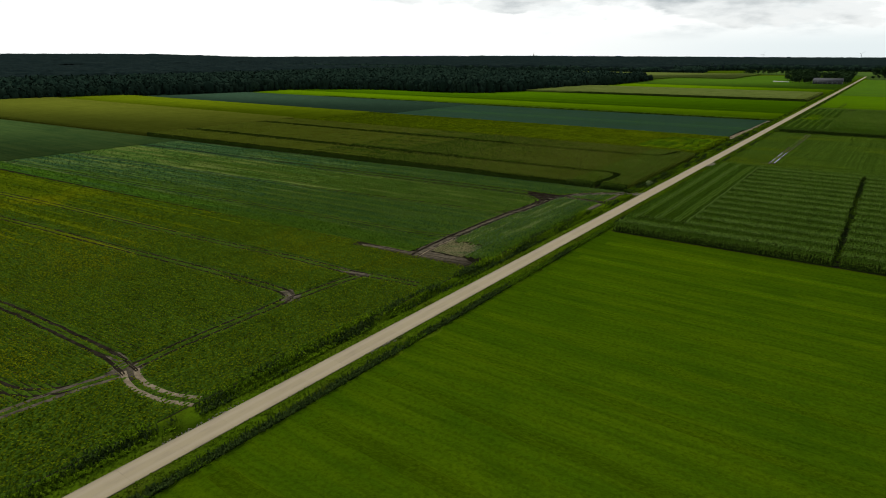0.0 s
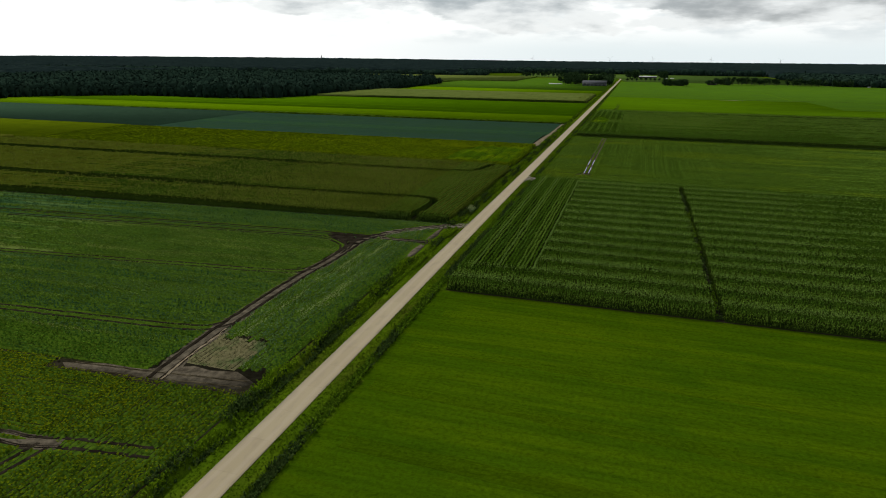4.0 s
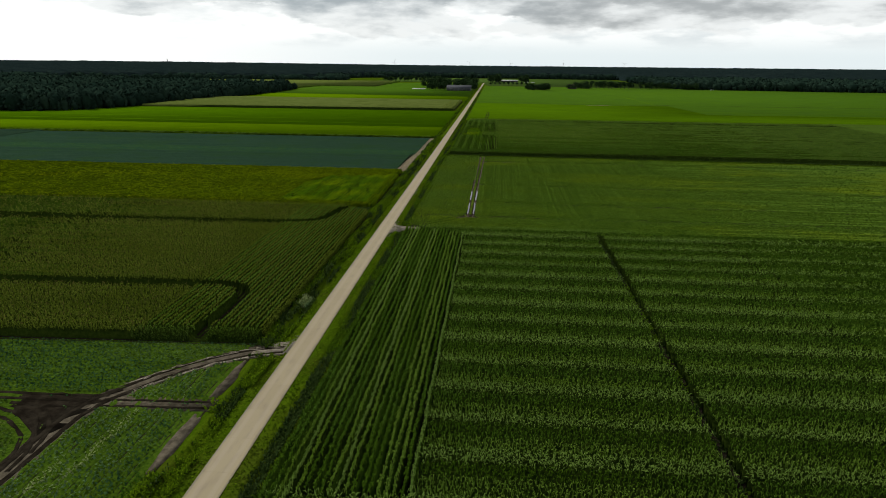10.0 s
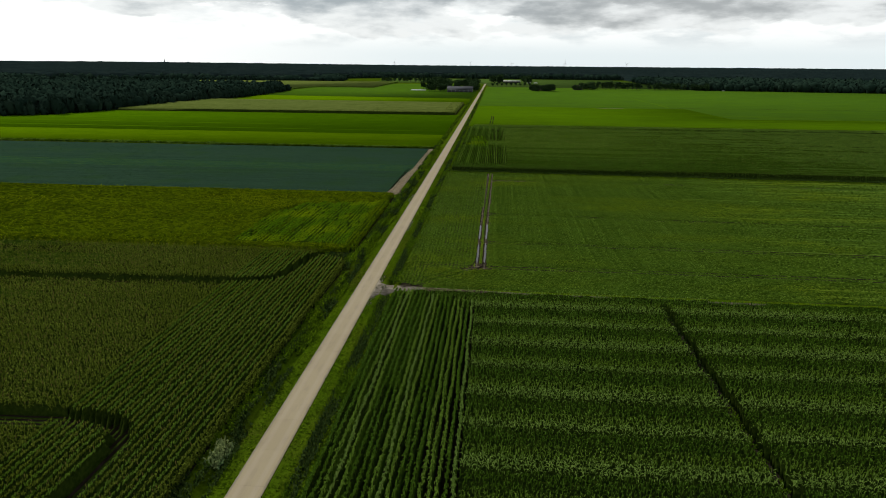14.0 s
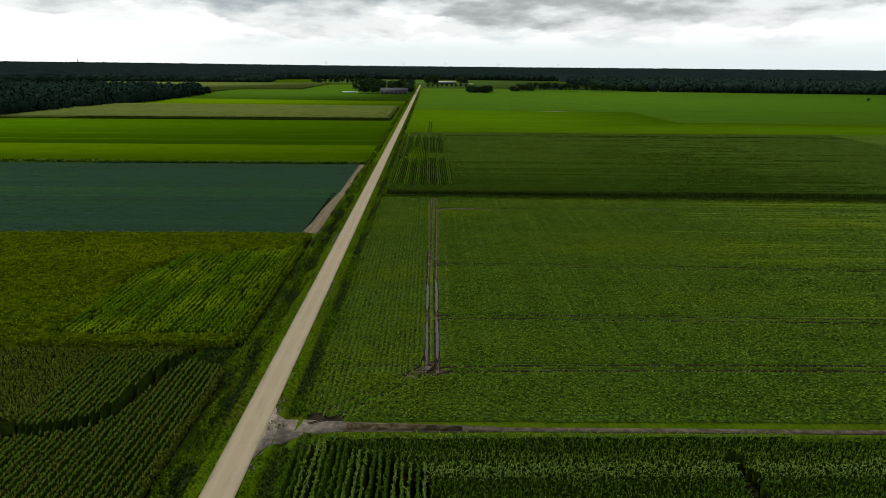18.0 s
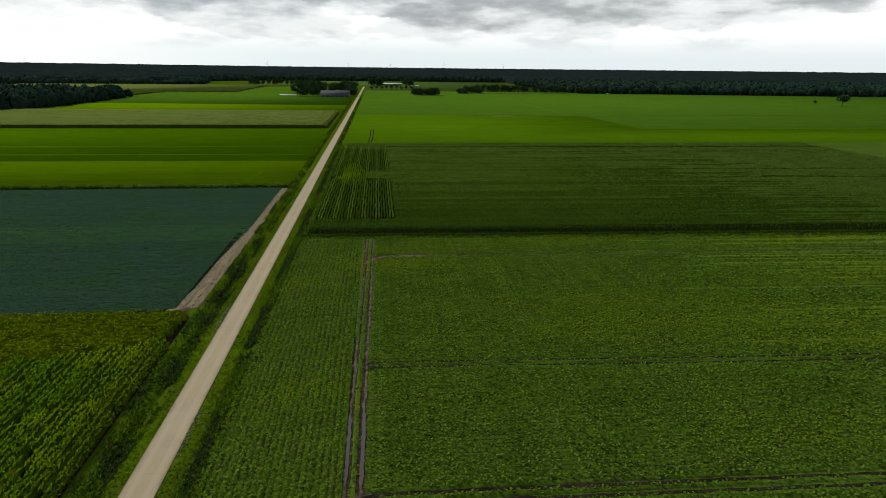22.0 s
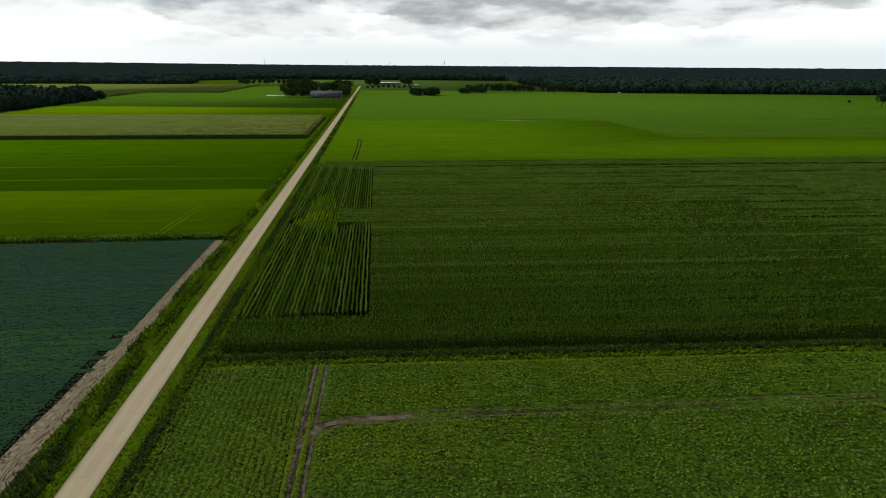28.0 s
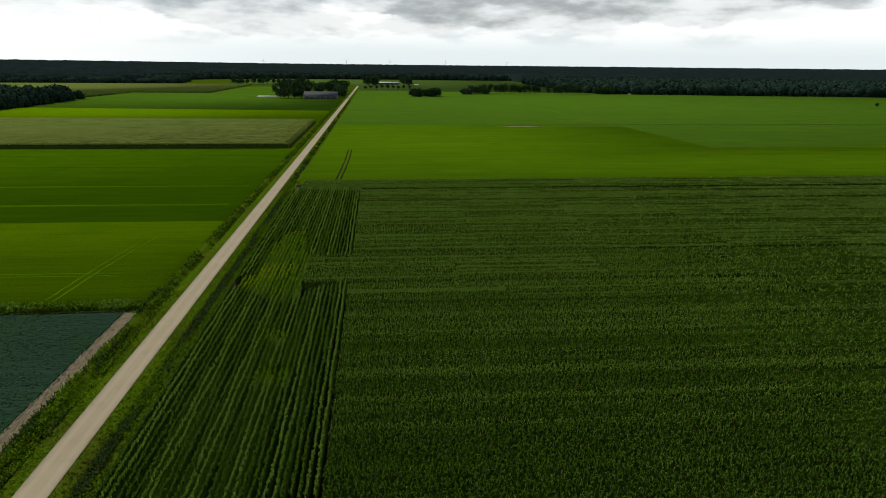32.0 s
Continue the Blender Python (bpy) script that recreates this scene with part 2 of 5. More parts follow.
# Distance haze is put into this colour, paler and bluer than near grass
M_FAR_MEADOW = turf("far_meadow_painted_haze", (0.060, 0.108, 0.020), (0.068, 0.118, 0.022), (0.054, 0.098, 0.022), (0.006, 0.06), 0.2, 0.3)
M_BEET = turf("distant_beet", (0.056, 0.122, 0.009), (0.063, 0.133, 0.007), (0.050, 0.110, 0.012), (0.006, 0.06), 0.2, 0.3)
M_STUBBLE = turf("pale_maize_top", (0.1135, 0.148, 0.032), (0.1358, 0.172, 0.04), (0.093, 0.128, 0.024), (0.01, 0.4))
M_FAR_POTATO = turf("far_potato_canopy", (0.082, 0.112, 0.002), (0.100, 0.126, 0.002), (0.070, 0.096, 0.002), (0.02, 0.5))
M_FAR_WEED = turf("far_weed_canopy", (0.046, 0.088, 0.024), (0.064, 0.108, 0.028), (0.038, 0.078, 0.022), (0.02, 0.4))
M_FAR_MAIZE = turf("far_maize_canopy", (0.108, 0.128, 0.0134), (0.125, 0.143, 0.0157), (0.0941, 0.114, 0.0112), (0.015, 0.5))
M_FAR_GREEN = turf("far_green_maize_canopy", (0.046, 0.0851, 0.0103), (0.0575, 0.0989, 0.0126), (0.0403, 0.0759, 0.0092), (0.01, 0.35))
M_FAR_LEEK = turf("far_leek_canopy", (0.0367, 0.076, 0.0445), (0.042, 0.0826, 0.0477), (0.0341, 0.0712, 0.0414), (0.02, 0.5))
M_SOIL = earth("dark_soil", (0.018, 0.015, 0.010), (0.030, 0.025, 0.017))
M_LOAM = earth("damp_brown_soil", (0.0275, 0.0243, 0.0138), (0.0532, 0.0468, 0.0292))
M_TRENCH = earth("dark_wet_soil", (0.0125, 0.01, 0.00688), (0.0312, 0.026, 0.0181), 0.8, 0.6)
M_MUD = earth("wet_mud", (0.027, 0.022, 0.012), (0.0988, 0.083, 0.0516), 0.75, 0.9)
M_DRIVE = earth("muddy_gravel", (0.16, 0.138, 0.105), (0.33, 0.29, 0.225), 0.95, 0.9)
M_SAND = earth("dry_sandy_soil", (0.149, 0.121, 0.0805), (0.265, 0.218, 0.149), 0.95, 1.2)
M_GREY = earth("bare_grey_soil", (0.0541, 0.0464, 0.0326), (0.135, 0.115, 0.0816), 0.95, 0.8)
# Hearts of maize rows, from deep shade to lit canopy, painted as separate tones
M_DARK = earth("stalks_painted_in_shade", (0.018, 0.034, 0.004), (0.037, 0.060, 0.008), 0.95, 2.0)
M_HEART = earth("stalks_and_leaves_lit_tone", (0.0688, 0.13, 0.0162), (0.13, 0.213, 0.0304), 0.95, 2.0)
M_HEART_W = earth("stalks_and_dry_leaves_lit_tone", (0.104, 0.132, 0.0116), (0.158, 0.19, 0.019), 0.95, 2.0)
M_UNDER = earth("leaves_painted_in_half_shade", (0.0326, 0.072, 0.006), (0.0669, 0.121, 0.0103), 0.95, 2.0)
# Shade under potato and weed leaves, put into the colour
M_UNDER_P = earth("low_leaves_painted_in_shade", (0.032, 0.0672, 0.0056), (0.0672, 0.12, 0.0096), 0.95, 2.0)
M_HEART_Y = earth("rank_yellow_growth", (0.040, 0.074, 0.002), (0.130, 0.178, 0.003), 0.95, 0.6)
M_MAIZE = leafy("maize_leaf", (0.0655, 0.129, 0.0106), (0.149, 0.241, 0.0318), (0.0959, 0.169, 0.0148), 0.05)
M_MAIZE_L = leafy("pale_maize_leaf", (0.0879, 0.157, 0.0209), (0.17, 0.262, 0.0533), (0.116, 0.192, 0.0305), 0.05)
M_MAIZE_N = leafy("deep_green_maize_leaf", (0.0312, 0.0737, 0.00491), (0.0885, 0.168, 0.018), (0.0508, 0.105, 0.00656), 0.05, (0.3, 1.0))
M_MAIZE_G = leafy("uneven_maize_leaf", (0.042, 0.108, 0.00311), (0.128, 0.231, 0.00622), (0.182, 0.272, 0.00415), 0.07)
# Shaded copy of the maize leaf, for rows along a field's front
M_MAIZE_D = leafy("maize_leaf_painted_in_shade", (0.0306, 0.062, 0.0068), (0.0816, 0.131, 0.0213), (0.0459, 0.085, 0.00935), 0.05)
M_MAIZE_W = leafy("tasselled_maize_leaf", (0.085, 0.122, 0.0114), (0.156, 0.2, 0.0246), (0.104, 0.14, 0.0132), 0.05)
M_MAIZE_Y = leafy("yellowing_maize_leaf", (0.051, 0.102, 0.0017), (0.145, 0.208, 0.00425), (0.196, 0.246, 0.0034), 0.06, (0.4, 1.0))
M_RANK = leafy("rank_yellow_green_leaf", (0.0935, 0.145, 0.0017), (0.162, 0.217, 0.00425), (0.204, 0.242, 0.0034), 0.05, (0.3, 1.0))
M_FAR_RANK = turf("far_rank_canopy", (0.112, 0.158, 0.004), (0.132, 0.176, 0.004), (0.096, 0.138, 0.004), (0.02, 0.3))
M_STRAW = leafy("dry_straw", (0.20, 0.165, 0.10), (0.34, 0.29, 0.19), (0.24, 0.2, 0.13), 0.3)
M_TASSEL = leafy("maize_tassel", (0.13, 0.11, 0.03), (0.22, 0.18, 0.05), (0.14, 0.13, 0.035), 0.05)
M_POTATO = leafy("potato_leaf", (0.0351, 0.0744, 0.00776), (0.125, 0.206, 0.0242), (0.123, 0.177, 0.0103), 0.035, (0.4, 1.0))
M_POTATO_Y = leafy("yellowing_potato_leaf", (0.0471, 0.0857, 0.0023), (0.128, 0.167, 0.00459), (0.15, 0.17, 0.00306), 0.03)
M_SOW = leafy("mixed_weed_leaf", (0.0203, 0.0598, 0.0216), (0.0566, 0.121, 0.0395), (0.0914, 0.15, 0.0413), 0.30, (0.10, 1.0))
M_SOW_P = leafy("pale_mixed_weed_leaf", (0.0374, 0.0918, 0.0153), (0.105, 0.173, 0.0289), (0.160, 0.205, 0.0459), 0.30, (0.10, 1.0))
M_SOW_G = leafy("lush_weed_leaf", (0.0306, 0.085, 0.0068), (0.0816, 0.163, 0.0119), (0.0425, 0.102, 0.0204), 0.30, (0.10, 1.0))
M_PALEWEED = leafy("blue_green_weed_leaf", (0.0408, 0.0938, 0.0359), (0.116, 0.187, 0.0718), (0.24, 0.29, 0.108), 0.40, (0.9, 0.16))
M_DRYWEED = leafy("dry_pale_weed_leaf", (0.10, 0.098, 0.040), (0.25, 0.225, 0.115), (0.085, 0.125, 0.040), 0.25)
M_FLOWER = leafy("yellow_flower", (0.34, 0.27, 0.008), (0.55, 0.42, 0.012), (0.30, 0.26, 0.010), 0.5)
M_KALE = leafy("blue_green_leek_leaf", (0.024, 0.0558, 0.0324), (0.0322, 0.0674, 0.0376), (0.0282, 0.0646, 0.0284), 0.06)
M_KALE_W = leafy("green_weedy_leek_leaf", (0.0231, 0.0636, 0.0289), (0.0448, 0.0994, 0.0289), (0.0246, 0.0687, 0.0361), 0.3)
M_WEED = leafy("ditch_weed_leaf", (0.0357, 0.0799, 0.0034), (0.0808, 0.14, 0.00765), (0.0612, 0.119, 0.00425), 0.2)
M_WEED_D = leafy("dark_dock_leaf", (0.0187, 0.0408, 0.0085), (0.051, 0.0782, 0.0187), (0.0289, 0.0527, 0.0102), 0.2)
M_WEED_L = leafy("fresh_grass_leaf", (0.0595, 0.119, 0.0034), (0.119, 0.191, 0.0068), (0.085, 0.149, 0.00425), 0.15)
M_FOREST = leafy("forest_leaf", (0.012, 0.0276, 0.0192), (0.0264, 0.0492, 0.0324), (0.018, 0.036, 0.0252), 0.02, (1, 1), 0.0)
# Bluish tops of far woods: the air's haze mixed into the colour
M_CANOPY = turf("far_canopy_painted_haze", (0.011, 0.021, 0.021), (0.021, 0.034, 0.032), (0.006, 0.012, 0.013), (0.012, 0.02), 0.8, 0.8)
M_TREE = leafy("broadleaf_tree_leaf", (0.021, 0.045, 0.018), (0.051, 0.093, 0.033), (0.03, 0.06, 0.021), 0.1, (1, 1), 0.0)
M_PALE = plain("pale_broken_stone", (0.20, 0.178, 0.145), 0.95)
M_BARK = plain("bark", (0.06, 0.05, 0.04), 0.9)
M_WATER, _nt, _b = shader("puddle_water", 0.04, 0.5)
_b.inputs["Base Color"].default_value = (0.05, 0.045, 0.04, 1)


# ---- mesh helpers ----
rng = np.random.default_rng(7)


def soup(name, chunks, mats):
    """One mesh out of chunks (verts (n, k, 3), polygons over the k vertices, material index): n alike pieces each."""
    vs, loops, sizes, slots, base = [], [], [], [], 0
    for v, polys, slot in chunks:
        v = np.asarray(v, float)
        n, k = v.shape[:2]
        if not n:
            continue
        size = np.array([len(q) for q in polys])
        flat = np.asarray(polys).ravel() if (size == size[0]).all() else np.concatenate([np.asarray(q) for q in polys])
        loops.append((np.arange(n)[:, None] * k + flat[None, :] + base).ravel())
        sizes.append(np.tile(size, n))
        slots.append(np.full(n * len(polys), slot))
        vs.append(v.reshape(-1, 3))
        base += n * k
    me = bpy.data.meshes.new(name)
    if vs:
        v, lo, si, sl = np.concatenate(vs), np.concatenate(loops), np.concatenate(sizes), np.concatenate(slots)
        me.vertices.add(len(v))
        me.vertices.foreach_set("co", v.ravel().astype(np.float32))
        me.loops.add(len(lo))
        me.loops.foreach_set("vertex_index", lo.astype(np.int32))
        me.polygons.add(len(si))
        me.polygons.foreach_set("loop_start", np.concatenate([[0], np.cumsum(si)[:-1]]).astype(np.int32))
        for m in mats:
            me.materials.append(m)
        me.polygons.foreach_set("material_index", sl.astype(np.int32))
        me.update(calc_edges=True)
    return me


def moved(chunks, at):
    return [(np.asarray(v, float) - np.asarray(at), q, s) for v, q, s in chunks]


def part(name, chunks, mats, parent=None, label=""):
    """One mesh object out of chunks in world places; under parent, if there is one."""
    at = parent.matrix_world.translation if parent else Vector()
    if parent and parent.parent:
        at = parent.parent.location + parent.location
    elif parent:
        at = parent.location
    ob = new(name, soup(name, moved(chunks, at), mats if isinstance(mats, (list, tuple)) else [mats]))
    ob.parent = parent
    return tagged(ob, label)


def thing(name, at, label, category, group="", kind=""):
    ob = new(name)
    ob.location = at
    return tagged(ob, label, category, group, kind)


def sheet(xs, ys, z):
    """A grid over xs by ys with heights z (len(xs), len(ys))."""
    xs, ys = np.asarray(xs, float), np.asarray(ys, float)
    nx, ny = len(xs), len(ys)
    X, Y = np.meshgrid(xs, ys, indexing="ij")
    v = np.stack([X, Y, np.broadcast_to(z, X.shape)], -1).reshape(1, -1, 3)
    i, j = np.meshgrid(np.arange(nx - 1), np.arange(ny - 1), indexing="ij")
    a = (i * ny + j).ravel()
    return v, np.stack([a, a + ny, a + ny + 1, a + 1], 1)


def slab(corners, low, top):
    """A flat plate with thickness over the corners (x, y), counter-clockwise."""
    n = len(corners)
    v = [(x, y, low) for x, y in corners] + [(x, y, top) for x, y in corners]
    polys = [list(range(n, 2 * n)), list(range(n - 1, -1, -1))] + [[i, (i + 1) % n, n + (i + 1) % n, n + i] for i in range(n)]
    return np.array([v], float), polys


def box(x0, x1, y0, y1, z0, z1):
    return slab([(x0, y0), (x1, y0), (x1, y1), (x0, y1)], z0, z1)


def blades(at, way, length, width, rise, droop, slot=0):
    """Arching leaves: root at `at`, towards the unit vectors `way` (n, 2), five vertices each."""
    n = len(at)
    d = np.concatenate([way, np.zeros((n, 1))], 1)
    s = np.stack([-way[:, 1], way[:, 0], np.zeros(n)], 1) * (np.asarray(width) / 2).reshape(-1, 1)
    length = np.broadcast_to(np.asarray(length, float), (n,))[:, None]
    up = np.array([0, 0, 1.0])
    mid = at + d * length * 0.5 + up * np.broadcast_to(np.asarray(rise, float), (n,))[:, None]
    tip = at + d * length + up * np.broadcast_to(np.asarray(rise - droop, float), (n,))[:, None]
    return np.stack([at - s * 0.5, at + s * 0.5, mid + s, mid - s, tip], 1), [[0, 1, 2, 3], [3, 2, 4]], slot


def flakes(at, size, lean, slot=0, long=1.3):
    """Broad single leaves, kite-shaped, tilted at random up to `lean` (0 flat, 1 steep)."""
    n = len(at)
    a = rng.uniform(0, 2 * np.pi, n)
    size = np.broadcast_to(np.asarray(size, float), (n,))[:, None]
    tilt = rng.uniform(-lean, lean, n)
    d = np.stack([np.cos(a) * np.cos(tilt), np.sin(a) * np.cos(tilt), np.sin(tilt)], 1)
    roll = rng.uniform(-lean, lean, n)
    s = np.stack([-np.sin(a) * np.cos(roll), np.cos(a) * np.cos(roll), np.sin(roll)], 1)
    return np.stack([at - d * size * long / 2, at + s * size / 2, at + d * size * long / 2, at - s * size / 2], 1), [[0, 1, 2, 3]], slot


def headings(n):
    a = rng.uniform(0, 2 * np.pi, n)
    return np.stack([np.cos(a), np.sin(a)], 1)


def off_line(px, py, line):
    """Distance of points to a polyline."""
    best = np.full(len(px), 1e9)
    for (x0, y0), (x1, y1) in zip(line[:-1], line[1:]):
        dx, dy = x1 - x0, y1 - y0
        k = np.clip(((px - x0) * dx + (py - y0) * dy) / (dx * dx + dy * dy + 1e-9), 0, 1)
        best = np.minimum(best, np.hypot(px - x0 - k * dx, py - y0 - k * dy))
    return best


def clear_of(px, py, lines, width):
    ok = np.ones(len(px), bool)
    for line in lines:
        xs, ys = [p[0] for p in line], [p[1] for p in line]
        if not len(px) or min(xs) > px.max() + 3 or max(xs) < px.min() - 3 or min(ys) > py.max() + 3 or max(ys) < py.min() - 3:
            continue
        ok &= off_line(px, py, line) > width * (0.75 + 0.5 * rng.random(len(px)))
    return ok


def curve(line, step=1.0, wobble=0.06):
    """A polyline resampled evenly with its corners rounded."""
    p = np.array(line, float)
    for _ in range(3):
        q = np.empty((2 * len(p), 2))
        q[0], q[-1] = p[0], p[-1]
        q[1:-1:2] = p[:-1] * 0.75 + p[1:] * 0.25
        q[2:-1:2] = p[:-1] * 0.25 + p[1:] * 0.75
        p = q
    gap = np.hypot(*np.diff(p, axis=0).T)
    s = np.concatenate([[0], np.cumsum(gap)])
    t = np.linspace(0, s[-1], max(3, int(s[-1] / step)))
    out = np.stack([np.interp(t, s, p[:, 0]), np.interp(t, s, p[:, 1])], 1)
    out[1:-1] += rng.normal(0, wobble, (len(out) - 2, 2))
    return out


def beside(line, d):
    p = np.array(line, float)
    g = np.gradient(p, axis=0)
    g /= np.hypot(g[:, 0], g[:, 1])[:, None] + 1e-9
    return p + np.stack([g[:, 1], -g[:, 0]], 1) * d


def ribbon(line, width, z, rim=0.06, slot=0):
    """A shallow rut along a line: low in the middle, with raised, uneven rims."""
    n = len(line)
    rows = []
    for k, h in ((-1.0, 0.0), (-0.62, rim), (0.0, 0.012), (0.62, rim), (1.0, 0.0)):
        q = beside(line, k * width / 2 * 1.0) + rng.normal(0, 0.035, (n, 2))
        rows.append(np.concatenate([q, (z + h * rng.uniform(0.4, 1.3, n))[:, None]], 1))
    v = np.stack(rows, 1).reshape(1, -1, 3)
    polys = [[i * 5 + k, i * 5 + k + 1, i * 5 + k + 6, i * 5 + k + 5] for i in range(n - 1) for k in range(4)]
    return v, polys, slot


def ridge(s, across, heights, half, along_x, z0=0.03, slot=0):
    """The heart of a crop row: a three-sided rib along s at the line `across`; dark slots paint its shade."""
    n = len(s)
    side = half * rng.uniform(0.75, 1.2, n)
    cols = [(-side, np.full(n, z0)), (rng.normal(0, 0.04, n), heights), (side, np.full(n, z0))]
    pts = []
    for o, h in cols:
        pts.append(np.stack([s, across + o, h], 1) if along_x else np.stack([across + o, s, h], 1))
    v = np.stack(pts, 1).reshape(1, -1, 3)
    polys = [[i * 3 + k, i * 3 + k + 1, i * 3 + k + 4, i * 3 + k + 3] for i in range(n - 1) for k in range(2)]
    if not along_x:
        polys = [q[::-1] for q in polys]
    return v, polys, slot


def spans(lo, hi, gaps):
    """[lo, hi] less the gaps."""
    out, a = [], lo
    for g0, g1 in sorted(gaps):
        if g1 <= a or g0 >= hi:
            continue
        if g0 - a > 0.9:
            out.append((a, g0))
        a = max(a, g1)
    if hi - a > 1.2:
        out.append((a, hi))
    return out


def sown(lo, hi, step, near, far_x):
    """Places along a row: every `step`, thinner and thinner past far_x (a distance from `near`)."""
    s = np.arange(lo + rng.uniform(0, step), hi, step)
    thin = np.clip((far_x / np.maximum(np.abs(s - near), far_x)) ** 1.5, 0.1, 1)
    return s[rng.random(len(s)) < thin]


def kites(at, way, length, width, rise, droop, slot=0):
    """Slim leaves of four vertices: root, widest at the middle, tip."""
    v, _, _ = blades(at, way, length, width, rise, droop)
    return np.stack([at, v[:, 2], v[:, 4], v[:, 3]], 1), [[0, 1, 2, 3]], slot


def maize_row(name, field, lo, hi, across, along_x, mats, tall=2.2, lines=(), near=20.0, far_x=70.0, step=0.38, leaves=6, tassel=0.0, gaps=(), miss=0.0, wide=0.12, slope=0.0, coarse=1.0, reach=1.0, erect=0.6, lane=0.8, dark=False, tight=False, soft=False, skirt=0):
    """One row of maize plants: leaves round a dense heart, singly near the flight, closed up further off."""
    # The last two slots paint half shade and deep shade into the heart
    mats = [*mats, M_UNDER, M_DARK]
    chunks = []
    gaps = [(g0 + rng.uniform(-0.25, 0.25), g1 + rng.uniform(-0.25, 0.25)) for g0, g1 in gaps]
    pieces = []
    for a, b in spans(lo, hi, gaps):
        n = max(1, round((b - a) / 30))
        cuts = np.linspace(a, b, n + 1)
        pieces += list(zip(cuts[:-1], cuts[1:]))
    for a, b in pieces:
        far = max(0.0, abs((a + b) / 2 - near) - 15) / far_x
        core = np.arange(a, b + 0.9 * coarse, (1.0 if far < 1 else 2.2) * coarse)
        core[-1] = b
        if len(core) < 2:
            continue
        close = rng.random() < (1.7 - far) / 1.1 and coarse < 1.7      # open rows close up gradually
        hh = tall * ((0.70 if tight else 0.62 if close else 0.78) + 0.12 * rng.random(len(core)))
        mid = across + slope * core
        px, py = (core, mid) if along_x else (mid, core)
        # Painted shade: deep near by and beside lanes, half further off, lit tone furthest
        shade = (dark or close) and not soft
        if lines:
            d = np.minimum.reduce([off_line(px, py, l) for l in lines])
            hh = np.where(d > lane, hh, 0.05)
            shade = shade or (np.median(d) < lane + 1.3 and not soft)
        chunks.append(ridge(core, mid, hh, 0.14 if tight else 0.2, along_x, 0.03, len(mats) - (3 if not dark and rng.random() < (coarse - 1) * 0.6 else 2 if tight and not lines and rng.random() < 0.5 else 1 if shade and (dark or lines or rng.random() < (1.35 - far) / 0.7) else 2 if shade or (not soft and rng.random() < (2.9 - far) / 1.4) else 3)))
        s = sown(a, b, step * coarse ** 1.3, near, far_x)
        s = s + rng.uniform(-0.12, 0.12, len(s))
        o = across + slope * s + rng.normal(0, 0.05, len(s)) + (0.07 * np.sin(s * 0.43 + across * 3.1) if tight else 0)
        px, py = (s, o) if along_x else (o, s)
        keep = rng.random(len(s)) > miss
        if lines:
            keep &= np.minimum.reduce([off_line(px, py, l) for l in lines]) > lane * (0.85 + 0.4 * rng.random(len(s)))
        px, py, far = px[keep], py[keep], np.abs(s[keep] - near)
        n = len(px)
        if not n:
            continue
        h = tall * (rng.uniform(0.94, 1.05, n) if tight else rng.uniform(0.86, 1.1, n))

        def ways():
            """Leaf headings: all round, or mostly along the row where rows stand clear of one another."""
            if not tight:
                return headings(n)
            a = rng.normal(0, 0.45, n) + np.pi * rng.integers(0, 2, n) + (0 if along_x else np.pi / 2)
            return np.stack([np.cos(a), np.sin(a)], 1)

        big = np.clip(far / far_x, 1, 3.0) ** 0.45 * coarse ** 0.45
        low = max(1, round(leaves * (1 - erect)))
        for j in range(leaves):
            if j < low:      # arching leaves
                top = (j + 1) / low
                at = np.stack([px, py, h * (0.78 + 0.08 * top if tight else 0.45 + 0.40 * top)], 1)
                length = rng.uniform(0.36, 0.62, n) * reach * big
                chunks.append(kites(at, ways(), length, rng.uniform(0.8, 1.25, n) * wide * big, rng.uniform(0.12, 0.30, n), rng.uniform(0.05, 0.35, n)))
            else:            # steep leaves round the tip
                at = np.stack([px, py, h * (rng.uniform(0.76, 0.84, n) if tight else rng.uniform(0.5, 0.72, n))], 1)
                length = rng.uniform(0.12, 0.3, n) * reach * big
                chunks.append(kites(at, ways(), length, rng.uniform(0.7, 1.15, n) * wide * big, h * (0.1 if tight else 0.22), -h * rng.uniform(0.05, 0.10 if tight else 0.16, n)))
        for j in range(9 if skirt else 0):      # leaves down to the ground on an open front
            out = skirt * rng.uniform(0.15, 0.4, n)
            at = np.stack([px + (0 if along_x else out), py + (out if along_x else 0), h * rng.uniform(0.02, 0.6, n)], 1)
            chunks.append(kites(at, headings(n), rng.uniform(0.25, 0.5, n), 1.5 * wide * rng.uniform(0.8, 1.2, n), h * 0.2, rng.uniform(-0.2, 0.2, n)))
        if tassel:
            has = rng.random(n) < tassel
            at = np.stack([px[has], py[has], h[has] * 0.92], 1)
            chunks.append((*kites(at, headings(len(at)), 0.22, 0.10 * big[has], 0.36, -0.08)[:2], 1))
    return part(name, chunks, mats, field)


def blob(cx, cy, rx, ry, n=30, rough=0.22, z=0.045, low=-0.05):
    """A patch with an uneven outline."""
    a = np.arange(n) * 2 * np.pi / n
    k = 1 + rough * np.sin(a * 3 + rng.uniform(0, 6)) + rough * 0.6 * np.sin(a * 5 + rng.uniform(0, 6)) + rng.normal(0, rough * 0.3, n)
    return (*slab([(cx + rx * c * f, cy + ry * s * f) for c, s, f in zip(np.cos(a), np.sin(a), k)], low, z), 0)


